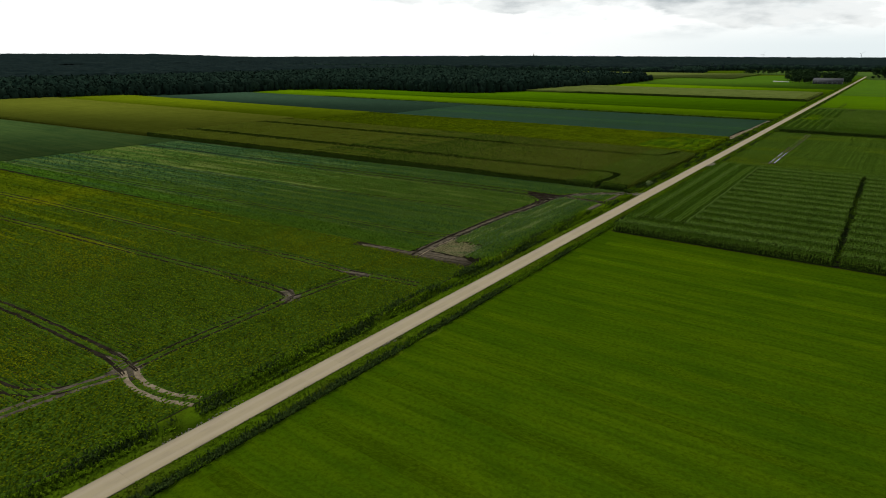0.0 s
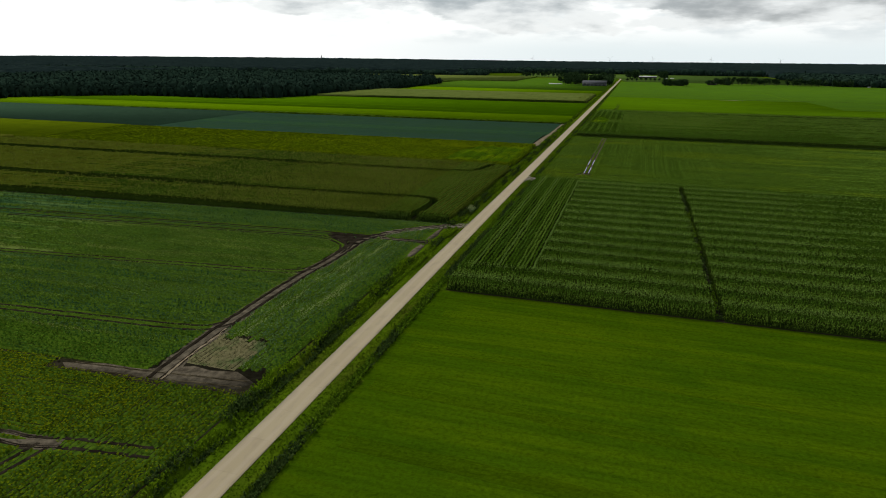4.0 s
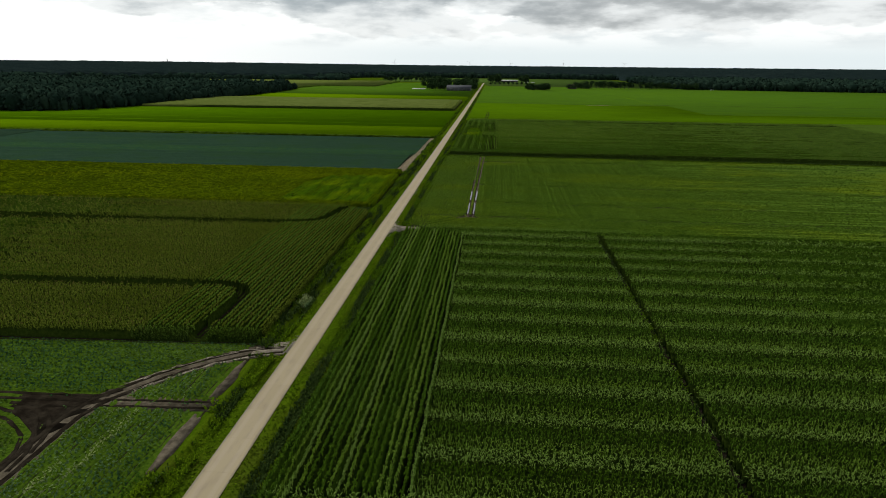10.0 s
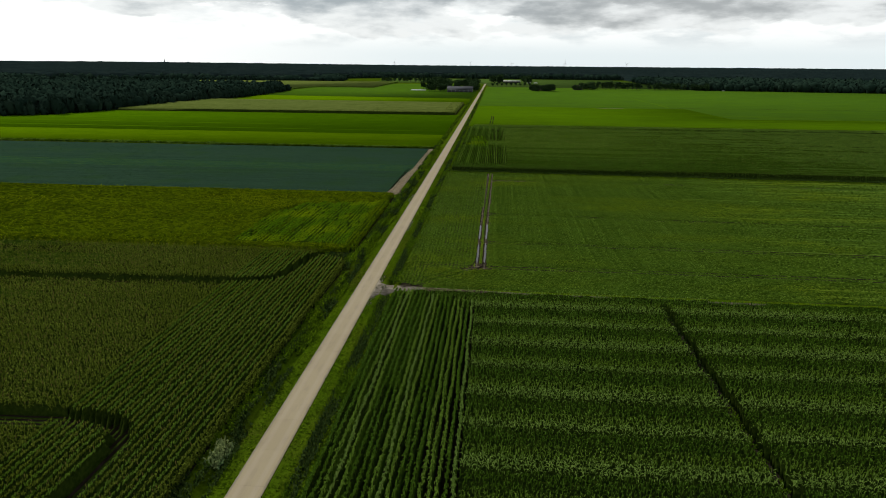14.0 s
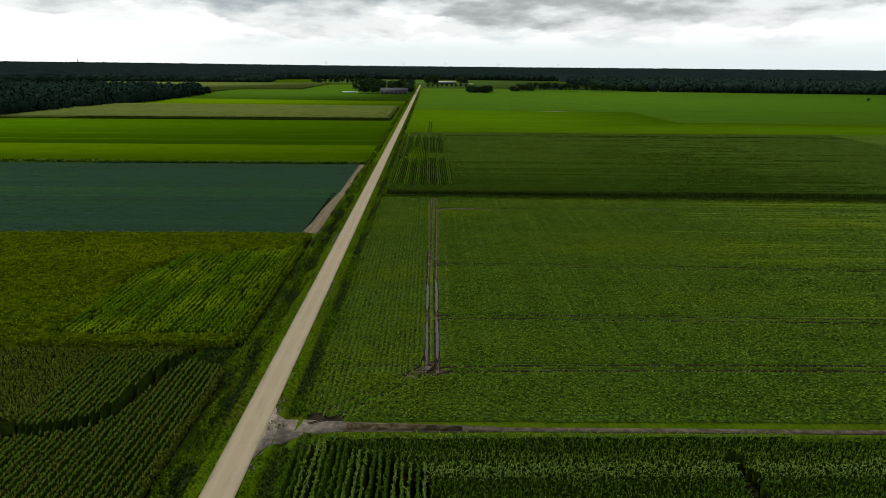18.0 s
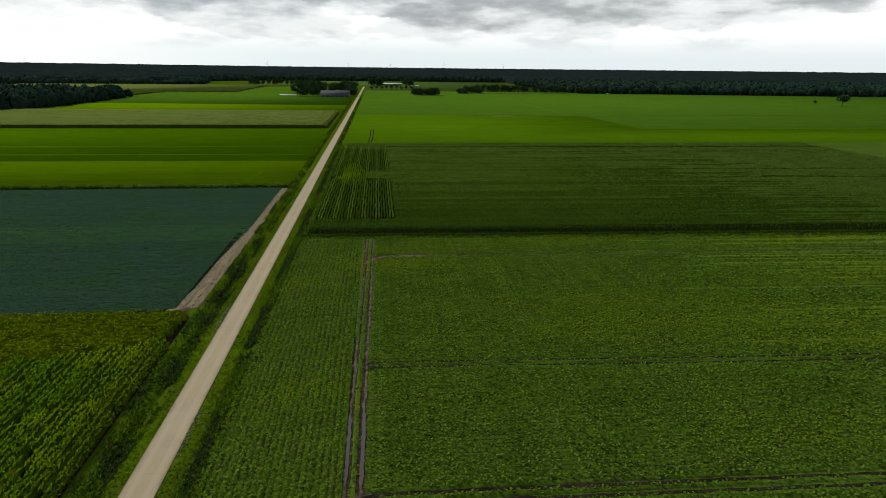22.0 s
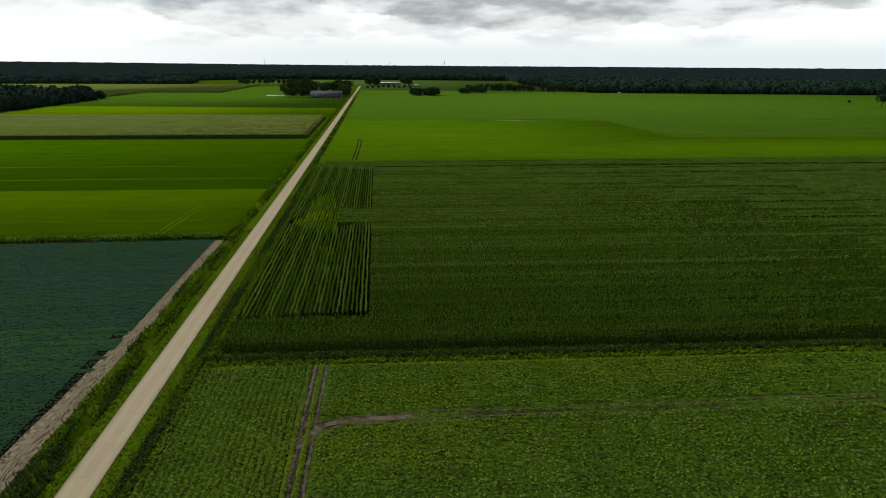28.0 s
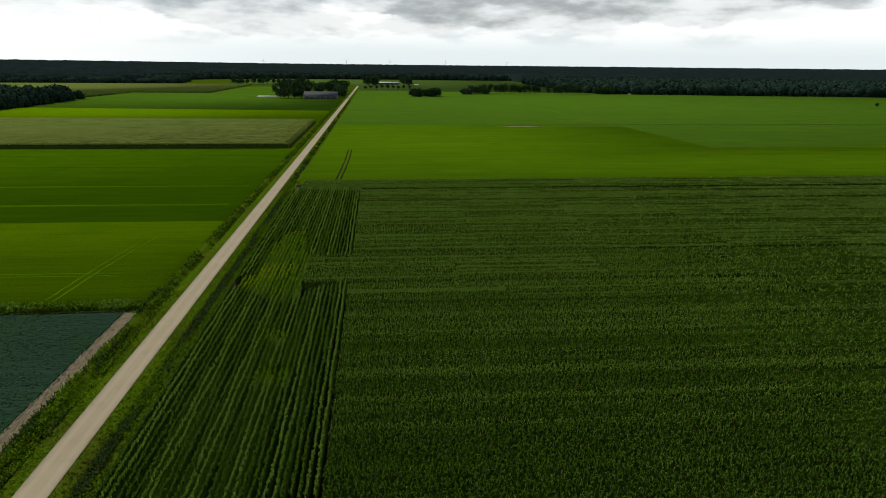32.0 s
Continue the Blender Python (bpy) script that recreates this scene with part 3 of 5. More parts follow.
def leaf_row(name, field, lo, hi, across, along_x, mats, tall=0.5, spread=0.34, lines=(), near=20.0, far_x=60.0, per=7.0, size=0.27, lean=0.75, gaps=(), width=0.45, slope=0.0, under=None):
    """One ridge of a low leafy crop."""
    chunks = []
    for a, b in spans(lo, hi, gaps):
        core = np.arange(a, b + 0.01, 1.0 if b - a < 140 else 2.2)
        if len(core) < 2:
            continue
        hh = tall * rng.uniform(0.55, 0.85, len(core))
        mid = across + slope * core
        px, py = (core, mid) if along_x else (mid, core)
        if lines:
            hh = np.where(clear_of(px, py, lines, width), hh, 0.04)
        near_by = np.abs(core - near) < far_x * rng.uniform(1.2, 3.6)      # hearts with shade painted in where single leaves stand over them
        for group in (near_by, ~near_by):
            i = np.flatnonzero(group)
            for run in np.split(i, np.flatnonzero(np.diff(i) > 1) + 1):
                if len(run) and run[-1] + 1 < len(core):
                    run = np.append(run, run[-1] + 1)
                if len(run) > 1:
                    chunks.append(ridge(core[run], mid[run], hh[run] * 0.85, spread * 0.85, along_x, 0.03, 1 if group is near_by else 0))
        s = sown(a, b, 1.0 / per, near, far_x)
        s = s + rng.uniform(-0.1, 0.1, len(s))
        plant = np.sin(s * 9.2 + across * 5.0 + np.sin(s * 0.7))      # plants stand 0.7 m apart along the ridge
        o = np.clip(rng.normal(0, spread * 0.55, len(s)), -spread * 1.2, spread * 1.2) * (1 + 0.25 * plant)
        mid = across + slope * s + o
        px, py = (s, mid) if along_x else (mid, s)
        keep = np.ones(len(s), bool)
        if lines:
            keep = clear_of(px, py, lines, width)
        px, py, o, far = px[keep], py[keep], o[keep], np.abs(s - near)[keep]
        z = 0.05 + tall * (0.9 - 0.55 * (o / spread) ** 2 * 0.6) * rng.uniform(0.65, 1.12, len(px)) * (1 + 0.28 * plant[keep])
        big = np.clip(far / far_x, 1, 3.0) ** 0.5
        chunks.append(flakes(np.stack([px, py, z], 1), size * rng.uniform(0.7, 1.3, len(px)) * big, lean))
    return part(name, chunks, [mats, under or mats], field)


def scatter(count, x0, x1, y0, y1):
    return rng.uniform(x0, x1, count), rng.uniform(y0, y1, count)


def ruts(field, line, gauge=1.6, width=0.5, z=0.055, mat=None, name="wheel_rut", rim=0.06):
    """The pair of ruts of a tractor along a line; returns the two lines, to keep the crop off them."""
    mid = curve(line)
    out = []
    for d in (-gauge / 2, gauge / 2):
        side = beside(mid, d)
        part(name, [ribbon(side, width, z, rim)], mat or M_TRENCH, field)
        out.append([tuple(p) for p in side[::3]] + [tuple(side[-1])])
    return out


# ---- ground and road ----
def lie(x):
    """Height of the ground across the road: flat, with a ditch on either side."""
    ditch = lambda c, w, d: -d * max(0.0, 1 - ((x - c) / w) ** 2)
    return ditch(-4.3, 0.95, 0.5) + ditch(4.25, 0.8, 0.45)


gx = [-4900, -2500, -1200, -600, -300, -120, -50, -20, -10, -6.5, -5.6, -5.2, -4.8, -4.4, -4.1, -3.8, -3.4, -3.0, -2.4, -1.7, 0, 1.7, 2.3, 2.8, 3.2, 3.5, 3.75, 4.0, 4.4, 4.7, 5.2, 6.5, 10, 20, 50, 120, 300, 600, 1200, 2500, 4900]
gy = [-900, -300, -100] + list(range(-40, 700, 4)) + list(range(700, 1500, 40)) + [1500, 1800, 2300, 3000, 3900, 4900]
gz = np.array([[lie(x) if y < 1450 else 0.0 for y in gy] for x in gx])
gv, gq = sheet(gx, gy, gz)
near_road = (np.abs(gv[0, :, 0]) < 5.5) & (np.abs(gv[0, :, 0]) > 2.2) & (gv[0, :, 1] < 800)
gv[0, near_road, 2] += rng.normal(0, 0.05, near_road.sum())
tagged(part("ground", [(gv, gq, 0)], M_VERGE), "flat grassy farmland reaching the wooded horizon", "ground", "", "structure")

road = thing("road", (0, 0, 0), "narrow pale concrete farm road with dirty edges", "road", "", "structure")
_one = None
for k in range(258):
    y0 = -60 + 6.0 * k
    if _one is None:
        bm = bmesh.new()
        bmesh.ops.create_cube(bm, size=1.0, matrix=Matrix.LocRotScale((0, 2.997, 0.0), None, (3.5, 5.994, 0.16)))
        bmesh.ops.bevel(bm, geom=[e for e in bm.edges if all(v.co.z > 0 for v in e.verts)], offset=0.004, segments=1, affect="EDGES")
        _one = bpy.data.meshes.new("concrete_slab")
        bm.to_mesh(_one)
        bm.free()
        _one.materials.append(M_ROAD)
    s = new("concrete_slab", _one)
    s.parent, s.location = road, (0, y0, 0.0)


# ---- fields beside the road, from the start of the flight onwards ----
def field_of(name, corners, label, soil, z=0.03, category="field"):
    f = thing(name, (*corners[0], 0), label, category)
    v, q = slab(corners, -0.12, z)
    part("soil", [(v, q, 0)], soil, f)
    return f


def far_top(field, corners, top, mat):
    """The far, even top of a crop beyond its single rows."""
    area = sum(a[0] * b[1] - b[0] * a[1] for a, b in zip(corners, corners[1:] + corners[:1]))
    v, q = slab(corners if area > 0 else corners[::-1], 0.0, top)
    return part("far_crop", [(v, q, 0)], mat, field)


# mown meadow before the first maize
meadow = field_of("meadow", [(5.1, -300), (900, -300), (900, 140), (5.1, 140)], "smooth dark green mown meadow beside the road", M_MEADOW, 0.06, "meadow")
for k in range(9):
    y = 30 + 12.5 * k
    part("mown_swath", [ribbon(curve([(7 + k % 3, y), (60, y - 2.5), (140, y - 7)], 4.0, 0.15), 2.6, 0.064, 0.02)], M_SWATH, meadow)

# potatoes, yellowing, with the wheel tracks of a sprayer
def L1(x):
    return 100.5 + 0.058 * x


potatoes = field_of("potato_field", [(-6.3, -300), (-6.3, L1(-6.3)), (-520, L1(-520)), (-520, -300)][::-1], "yellowing potato field with muddy sprayer tracks", M_LOAM)
t1 = []
t1 += ruts(potatoes, [(-23.2, -20), (-22.9, 21), (-22.6, 27.6), (-20.9, 34.5)], width=0.75, mat=M_GREY)
t1 += ruts(potatoes, [(-21.5, 37), (-22.6, 45), (-23.2, 64.5)], width=0.45)
t1 += ruts(potatoes, [(-23.0, 66), (-22.3, 76.5), (-21.6, 82)], width=0.5)
t1 += ruts(potatoes, [(-250, 3), (-140, 24), (-64, 35.5), (-41, 36.3), (-26.7, 36.8), (-20, 35.6)], width=0.6)
t1 += ruts(potatoes, [(-300, -6), (-90, 17), (-30, 23.6), (-25, 25.4), (-22.5, 29)], width=0.5)
t1 += ruts(potatoes, [(-300, 44), (-128.7, 59.8), (-79, 63.7), (-43, 67), (-27, 68), (-23.6, 66.2), (-23.1, 62)], width=0.5)
t1 += ruts(potatoes, [(-400, 48), (-164, 72.8), (-78, 77.6), (-42.5, 81.6), (-31, 82), (-24, 81.8), (-19, 83.2), (-9.3, 84.4)], width=0.5)
t1 += ruts(potatoes, [(-21, 36), (-17, 34.4), (-11.3, 34.6), (-6.6, 36.6)], width=0.8, mat=M_SAND)
for line in ([(-27.5, 36.8), (-24, 36.4), (-20.5, 35.6)], [(-27, 68), (-23.8, 66.4), (-23, 64)], [(-28, 82), (-24, 81.9), (-20, 82.8)]):
    part("trodden_strip", [ribbon(curve(line), 2.4, 0.048, 0.03)], M_GREY, potatoes)
part("trodden_patch", [blob(-21.0, 35.6, 2.9, 2.0, z=0.05), blob(-22.9, 66, 1.5, 1.7, z=0.05), blob(-22.8, 82.0, 2.2, 1.0, z=0.05)], M_GREY, potatoes)
t1 += [[(-22.6, 35.2), (-19.6, 36.0)], [(-22.8, 65), (-23, 67)], [(-24, 82), (-21.4, 82.2)]]
for k in range(125):
    y = 4.0 + 0.78 * k
    if y < L1(0) - 0.2:
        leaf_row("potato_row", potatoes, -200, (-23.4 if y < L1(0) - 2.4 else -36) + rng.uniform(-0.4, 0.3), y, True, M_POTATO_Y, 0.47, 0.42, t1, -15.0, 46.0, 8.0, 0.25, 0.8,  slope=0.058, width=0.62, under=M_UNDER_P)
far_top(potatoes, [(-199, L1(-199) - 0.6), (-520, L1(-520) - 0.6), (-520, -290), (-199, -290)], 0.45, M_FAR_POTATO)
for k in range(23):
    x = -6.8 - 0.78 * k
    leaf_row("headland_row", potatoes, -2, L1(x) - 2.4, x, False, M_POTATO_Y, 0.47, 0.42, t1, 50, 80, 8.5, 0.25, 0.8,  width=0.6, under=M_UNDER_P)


# weedy green crop, with bare grey patches and black tracks
def L2(x):
    return 185.8 + 0.046 * x


fallow = field_of("weedy_field", [(-6.4, L1(-6.4) + 0.1), (-6.4, L2(-6.4) - 0.1), (-560, L2(-560) - 0.1), (-560, L1(-560) + 0.1)][::-1], "blue-green weedy field with black wheel tracks and bare patches", M_LOAM)
t2 = []
TRACK = [(-20.6, 97.5), (-21.4, 104), (-22.1, 113.6), (-22.5, 128), (-22.3, 141), (-21.7, 147.4), (-21.3, 155.2), (-21.7, 162.2), (-21.1, 166.8), (-18.6, 171.5), (-14.1, 177.4), (-9.5, 181.2), (-5.7, 183.2), (-2.6, 184)]
part("trodden_strip", [ribbon(curve(TRACK, 1.5, 0.2), 3.3, 0.040, 0.012)], M_GREY, fallow)
t2 += ruts(fallow, TRACK, gauge=1.75, width=0.7, rim=0.1)
side = beside(curve(TRACK, 2.0, 0.2), 0.1)
t2.append([tuple(p) for p in side])
part("wheel_rut", [ribbon(beside(curve(TRACK[:3], 1.0, 0.1), 1.0), 0.35, 0.11, 0.03)], M_SAND, fallow)
for d in (-1.1, 1.2):
    part("wheel_rut", [ribbon(beside(curve(TRACK[-5:], 1.0, 0.1), d), 0.4, 0.07, 0.05)], M_DRIVE, fallow)
# the muddy fork, where tracks from the deep of the field and from the road side meet
part("trodden_patch", [(*slab([(-31, 168.9), (-29.3, 164.9), (-25, 161.7), (-22.8, 160), (-21.8, 160.5), (-20.6, 163), (-20.6, 166), (-20.0, 168.6), (-24, 168.9)], -0.05, 0.050), 0)], M_TRENCH, fallow)
for line in ([(-300, 152), (-120, 162), (-41.8, 167.8), (-31.7, 168.2), (-20, 168.6)], [(-30.9, 167.2), (-26, 166.8), (-21, 167.6), (-18.6, 170.4)], [(-120, 158), (-38.4, 164.3), (-31.1, 165.1), (-24.8, 161.6), (-22.4, 158), (-22, 154)], [(-30, 166.6), (-25.4, 165), (-22.4, 160.5), (-21.8, 157)]):
    t2 += ruts(fallow, line, gauge=1.3, width=0.5, rim=0.1)
t2.append([(-29, 166.8), (-22, 166.8)])
t2.append([(-26.5, 164.6), (-21.5, 163.4)])
part("trodden_patch", [(*slab([(-19.5, 167.6), (-12.7, 166.4), (-6.0, 167.0), (-6.0, 169.7), (-12.7, 169.6), (-19.2, 169.4)], -0.05, 0.046), 0)], M_GREY, fallow)
t2 += ruts(fallow, [(-20, 167.6), (-12.7, 168.0), (-6.2, 168.3)], gauge=1.4, width=0.45, rim=0.08)
t2 += ruts(fallow, [(-300, 120), (-120, 131), (-56, 136.9), (-44.7, 138.4), (-32.9, 139.2), (-24.8, 140.6), (-22.4, 144)], width=0.55)
t2 += ruts(fallow, [(-300, 95), (-120, 105), (-68, 109.4), (-40, 111.2), (-30.4, 111.9), (-24, 112.8), (-22.2, 116)], width=0.5)
part("bare_strip", [(*slab([(-35.7, 97.4), (-34, 96.3), (-27, 97.0), (-20.8, 97.3), (-14.7, 97.5), (-8.8, 98.4), (-7.6, 100.5), (-11.4, 102.4), (-15, 101.6), (-17.9, 102.0), (-22.4, 99.9), (-28.9, 99.2)], -0.1, 0.046), 0)], M_GREY, fallow)
t2 += ruts(fallow, [(-34, 97.2), (-20, 98.4), (-8.6, 99.8)], gauge=1.5, width=0.3, rim=0.05, mat=M_MUD)
part("bare_patch", [blob(-6.9, 160.6, 0.8, 6.0, 40, 0.12, 0.047, -0.1), blob(-6.8, 174.6, 0.75, 5.0, 40, 0.12, 0.047, -0.1)], M_GREY, fallow)
part("muddy_entrance", [(*slab([(-14.5, 176.4), (-10.5, 179.0), (-6, 181.4), (-3.0, 182.0), (-3.0, 185.2), (-8, 184.6), (-12.5, 180.6)], -0.05, 0.044), 0)], M_GREY, fallow)
t2.append([(-13, 178.5), (-8, 182), (-3, 184.2)])
t2 += [[(-6.9, 170), (-6.8, 180)], [(-7.0, 155), (-6.6, 166.5)], [(-7.7, 155.5), (-7.4, 166.5)], [(-7.7, 170.5), (-7.4, 179)], [(-30, 167.8), (-23, 167.5)], [(-25.5, 163.4), (-22, 162.2)], [(-27.5, 165.6), (-22, 165)]]
TRACK_Y, TRACK_X = [100, 140, 164, 168, 171.5, 177.4, 181.2, 184.5], [-22.4, -22.9, -22.6, -20.8, -19.2, -14.6, -9.6, -6.8]
for k in range(115):
    y = L1(0) + 0.3 + 0.76 * k
    if y < 185.2:
        kind = M_SOW_G if y < 110 + 3 * math.sin(k) else M_SOW if y < 139 + 2 * math.sin(k * 2) or y > 164.6 else M_SOW_P
        if kind is M_SOW and y < 140 and k % 7 in (2, 3):
            kind = M_SOW_P
        leaf_row("weed_row", fallow, -230, float(np.interp(y, TRACK_Y, TRACK_X)) + rng.uniform(-0.4, 0.4), y, True, kind, 0.36, 0.5, t2, -20, 50, 6.5, 0.26, 1.0, (), 0.62, slope=0.05, under=M_UNDER_P)
far_top(fallow, [(-229, L1(-229) + 0.8), (-229, L2(-229) - 1.2), (-560, L2(-560) - 1.2), (-560, L1(-560) + 0.8)], 0.4, M_FAR_WEED)
for k in range(19):
    x = -7.0 - 0.76 * k
    top = min(181.0, float(np.interp(x, [-21, -18.6, -14.1, -9.5, -6], [163, 169.4, 175.4, 179.4, 181.2]))) + rng.uniform(-0.5, 0.5)
    dry = 102.6 + 7.5 * (k > 6) + rng.uniform(0, 2.5)
    slim = 0.36 if k % 3 == 2 else 0.5      # sown in beds, with a bare line between them
    kind = M_SOW_G if k < 2 else M_SOW if k < 5 else M_PALEWEED
    leaf_row("weed_headland_row", fallow, dry, top, x, False, kind, 0.24 if slim < 0.5 else 0.34, slim, t2, 135, 75, 7.5 if slim == 0.5 else 2.2, 0.26, 1.1, (), 0.62, under=M_UNDER_P)
    if k > 6:
        leaf_row("dry_weed_row", fallow, 102.4, dry, x, False, M_DRYWEED, 0.22, 0.42, t2, 110, 75, 5.0, 0.24, 1.1, (), 0.5)

# tasselled maize on the same side, with two spray lanes that bend off into the headland
maize_w = field_of("maize_field", [(-6.8, L2(-6.8) + 0.2), (-6.8, 274.9), (-620, 274.9), (-620, L2(-620) + 0.2)][::-1], "tall tasselled maize field, brownish green on top", M_SOIL)
lane1 = [(-620, 189), (-258, 200.2), (-88, 203.8), (-40, 205.4), (-22, 206.0), (-16.6, 205), (-15.2, 200), (-15.6, 193), (-16.5, 184)]
lane2 = [(-620, 245), (-258, 248.5), (-99, 250.2), (-24, 251.6), (-17.5, 253), (-15.3, 258), (-14.6, 266), (-12.5, 270.5), (-8, 273.5)]
lane3 = [(-258, 201), (-262, 225), (-262, 249), (-259, 262), (-250, 300)]
tw = [[tuple(p) for p in curve(l, 2.5)] for l in (lane1, lane2, lane3)]
for k in range(115):
    y = 186.6 + 0.75 * k
    if y < 274.8:
        hi = -25.5 + rng.uniform(-0.6, 0.6) if y < 270.6 else -8.2
        tip = 0.046 * (271.5 - y) / 86.0
        # The first two hearts are painted dark for the front's shade
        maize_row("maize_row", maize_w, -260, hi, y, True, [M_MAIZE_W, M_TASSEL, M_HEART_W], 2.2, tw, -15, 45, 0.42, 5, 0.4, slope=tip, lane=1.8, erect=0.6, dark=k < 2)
far_top(maize_w, [(-259, L2(-259) + 0.6), (-259, 274.5), (-610, 274.5), (-610, L2(-610) + 0.6)], 2.1, M_FAR_MAIZE)
for k in range(25):
    x = -7.2 - 0.75 * k
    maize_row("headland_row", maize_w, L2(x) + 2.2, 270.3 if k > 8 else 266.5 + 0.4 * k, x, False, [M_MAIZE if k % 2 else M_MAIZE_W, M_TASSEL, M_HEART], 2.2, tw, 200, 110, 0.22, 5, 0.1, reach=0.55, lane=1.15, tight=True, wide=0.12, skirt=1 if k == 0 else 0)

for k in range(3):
    # Outer rows take the darkened leaf: shade of the front, in colour
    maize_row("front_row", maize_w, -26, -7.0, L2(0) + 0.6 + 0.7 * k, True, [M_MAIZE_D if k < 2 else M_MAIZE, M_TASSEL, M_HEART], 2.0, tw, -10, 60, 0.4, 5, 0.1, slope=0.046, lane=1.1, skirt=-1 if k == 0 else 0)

# yellowing, ragged maize
ragged = field_of("ragged_maize_field", [(-7.2, 275.1), (-7.6, 336.2), (-620, 340), (-620, 275.1)][::-1], "ragged yellow-green maize field with thin patches", M_SOIL)
EDGE_Y, EDGE_X = [275, 278.6, 283.9, 287.9, 294.4, 303.3, 310.6, 318, 320.6, 322.3, 326, 337], [-33.5, -35.4, -36.4, -34.6, -33.4, -36.6, -34.5, -31, -29.0, -18, -7.8, -7.2]
for k in range(37):
    x = -7.8 - 0.76 * k
    top = float(np.interp(x, [-36, -34.5, -29.6, -18, -8], [303, 309, 319, 321, 325])) + rng.uniform(-0.8, 0.6)
    low = 275.5 + (2.6 if k > 3 else 0) + rng.uniform(0, 1.4)
    hole = [(c, c + rng.uniform(0.8, 2.2)) for c in rng.uniform(282, 316, 1)]
    maize_row("headland_row", ragged, low, top, x, False, [M_MAIZE_G if k > 2 else M_MAIZE_Y, M_TASSEL, M_HEART_Y if k % 3 else M_UNDER], 1.65 + 0.3 * math.sin(k * 0.9), (), 290, 200, 0.32, 6, 0.0, hole, 0.18, reach=1.35, soft=True, tight=True, wide=0.16, skirt=1 if k == 0 else 0)
for k in range(80):
    y = 275.5 + 0.76 * k
    hi = float(np.interp(y, EDGE_Y, EDGE_X)) - 0.9 + rng.uniform(-0.6, 0.6)
    hi = -9.0 if y < 278 else hi
    maize_row("maize_row", ragged, -250, hi, y, True, [M_RANK, M_TASSEL, M_HEART_Y], 1.8 + 0.2 * math.sin(y * 0.21), (), -30, 40, 0.5, 4, 0.0, (), 0.03, erect=0.3, reach=1.2, coarse=1.8, soft=True, skirt=-1 if k == 0 else 0)
maize_row("front_row", ragged, -38, -8, 275.5, True, [M_MAIZE_Y, M_TASSEL, M_HEART_Y], 1.7, (), -20, 60, 0.35, 6, 0.0, (), 0.05, reach=1.1, soft=True, wide=0.16, skirt=-1)
far_top(ragged, [(-249, 275.4), (-249, 337), (-610, 339), (-610, 275.4)], 1.7, M_FAR_RANK)

# blue-green leeks and the sandy track along them
leeks = field_of("leek_field", [(-9.0, 337.6), (-8.4, 450.6), (-700, 455), (-700, 341)][::-1], "dark blue-green leek field in fine rows", M_SOIL)
SAND_Y, SAND_W = [338, 340.5, 350, 368, 375, 395, 410, 450], [-14, -10.9, -10.0, -9.8, -9.4, -8.9, -8.5, -8.3]
for k in range(150):
    y = 338.4 + 0.75 * k
    if y > 450:
        break
    leaf_row("leek_row", leeks, -240, float(np.interp(y, SAND_Y, SAND_W)) + rng.uniform(-0.25, 0.2), y, True, M_KALE_W if 384 < y < 399 and k % 3 else M_KALE, 0.42, 0.62, (), -10, 45, 3.4, 0.3, 0.2, ((-1000, -1001),))
far_top(leeks, [(-239, 341), (-239, 453), (-690, 454), (-690, 342)], 0.5, M_FAR_LEEK)
part("sandy_strip", [(*slab([(-14, 338.0), (-9.6, 338.2), (-6.6, 342.4), (-6.7, 369), (-7.0, 396), (-7.2, 413), (-7.0, 449.6), (-8.8, 449.6), (-9.1, 410), (-9.5, 395), (-10.1, 375), (-10.5, 368), (-10.7, 350), (-11.8, 340.6)], -0.1, 0.05), 0)], M_SAND, leeks)
for d in (-8.9, -7.5):
    part("wheel_rut", [ribbon(curve([(d - 0.3, 341), (d, 350), (d + 0.45, 396), (d + 0.7 if d < -8 else d + 0.2, 449)]), 0.55, 0.055, 0.09)], M_SAND, leeks)
part("sandy_strip", [(*slab([(-260, 339), (-260, 338.3), (-100, 337.4), (-30, 336.9), (-8, 336.2), (-8, 337.6), (-30, 337.6), (-100, 338.2)][::-1], -0.1, 0.045), 0)], M_GREY, leeks)

px, py = scatter(2600, -1.1, 1.1, 340, 449)
px = px - np.interp(py, [340, 370, 396, 449], [8.6, 8.2, 7.9, 7.7])
way = np.stack([rng.normal(0.1, 0.25, 2600), np.ones(2600)], 1)
way /= np.linalg.norm(way, axis=1)[:, None]
tagged(part("straw", [blades(np.stack([px, py, np.full(2600, 0.09)], 1), way, rng.uniform(0.5, 1.6, 2600), 0.14, 0.05, 0.05)], M_STRAW), "pale dry straw scattered on a sandy strip", "straw", "", "stuff")

# lime meadow, darker beyond
lime = field_of("lime_meadow", [(-6.6, 453.5), (-6.6, 513.4), (-700, 520), (-700, 458)][::-1], "bright yellow-green mown meadow beside the road", M_LIME, 0.05, "meadow")
ruts(lime, [(-24, 456), (-22.5, 480), (-20, 498)], width=0.3, z=0.07, mat=M_LUSH, rim=0.02)
ruts(lime, [(-200, 472), (-40, 471), (-17, 470.2)], width=0.3, z=0.07, mat=M_LUSH, rim=0.02)
lush = field_of("lush_meadow", [(-6.6, 513.4), (-6.6, 659), (-700, 659), (-700, 520)][::-1], "deep green meadow ending at a maize edge", M_LUSH, 0.05, "meadow")

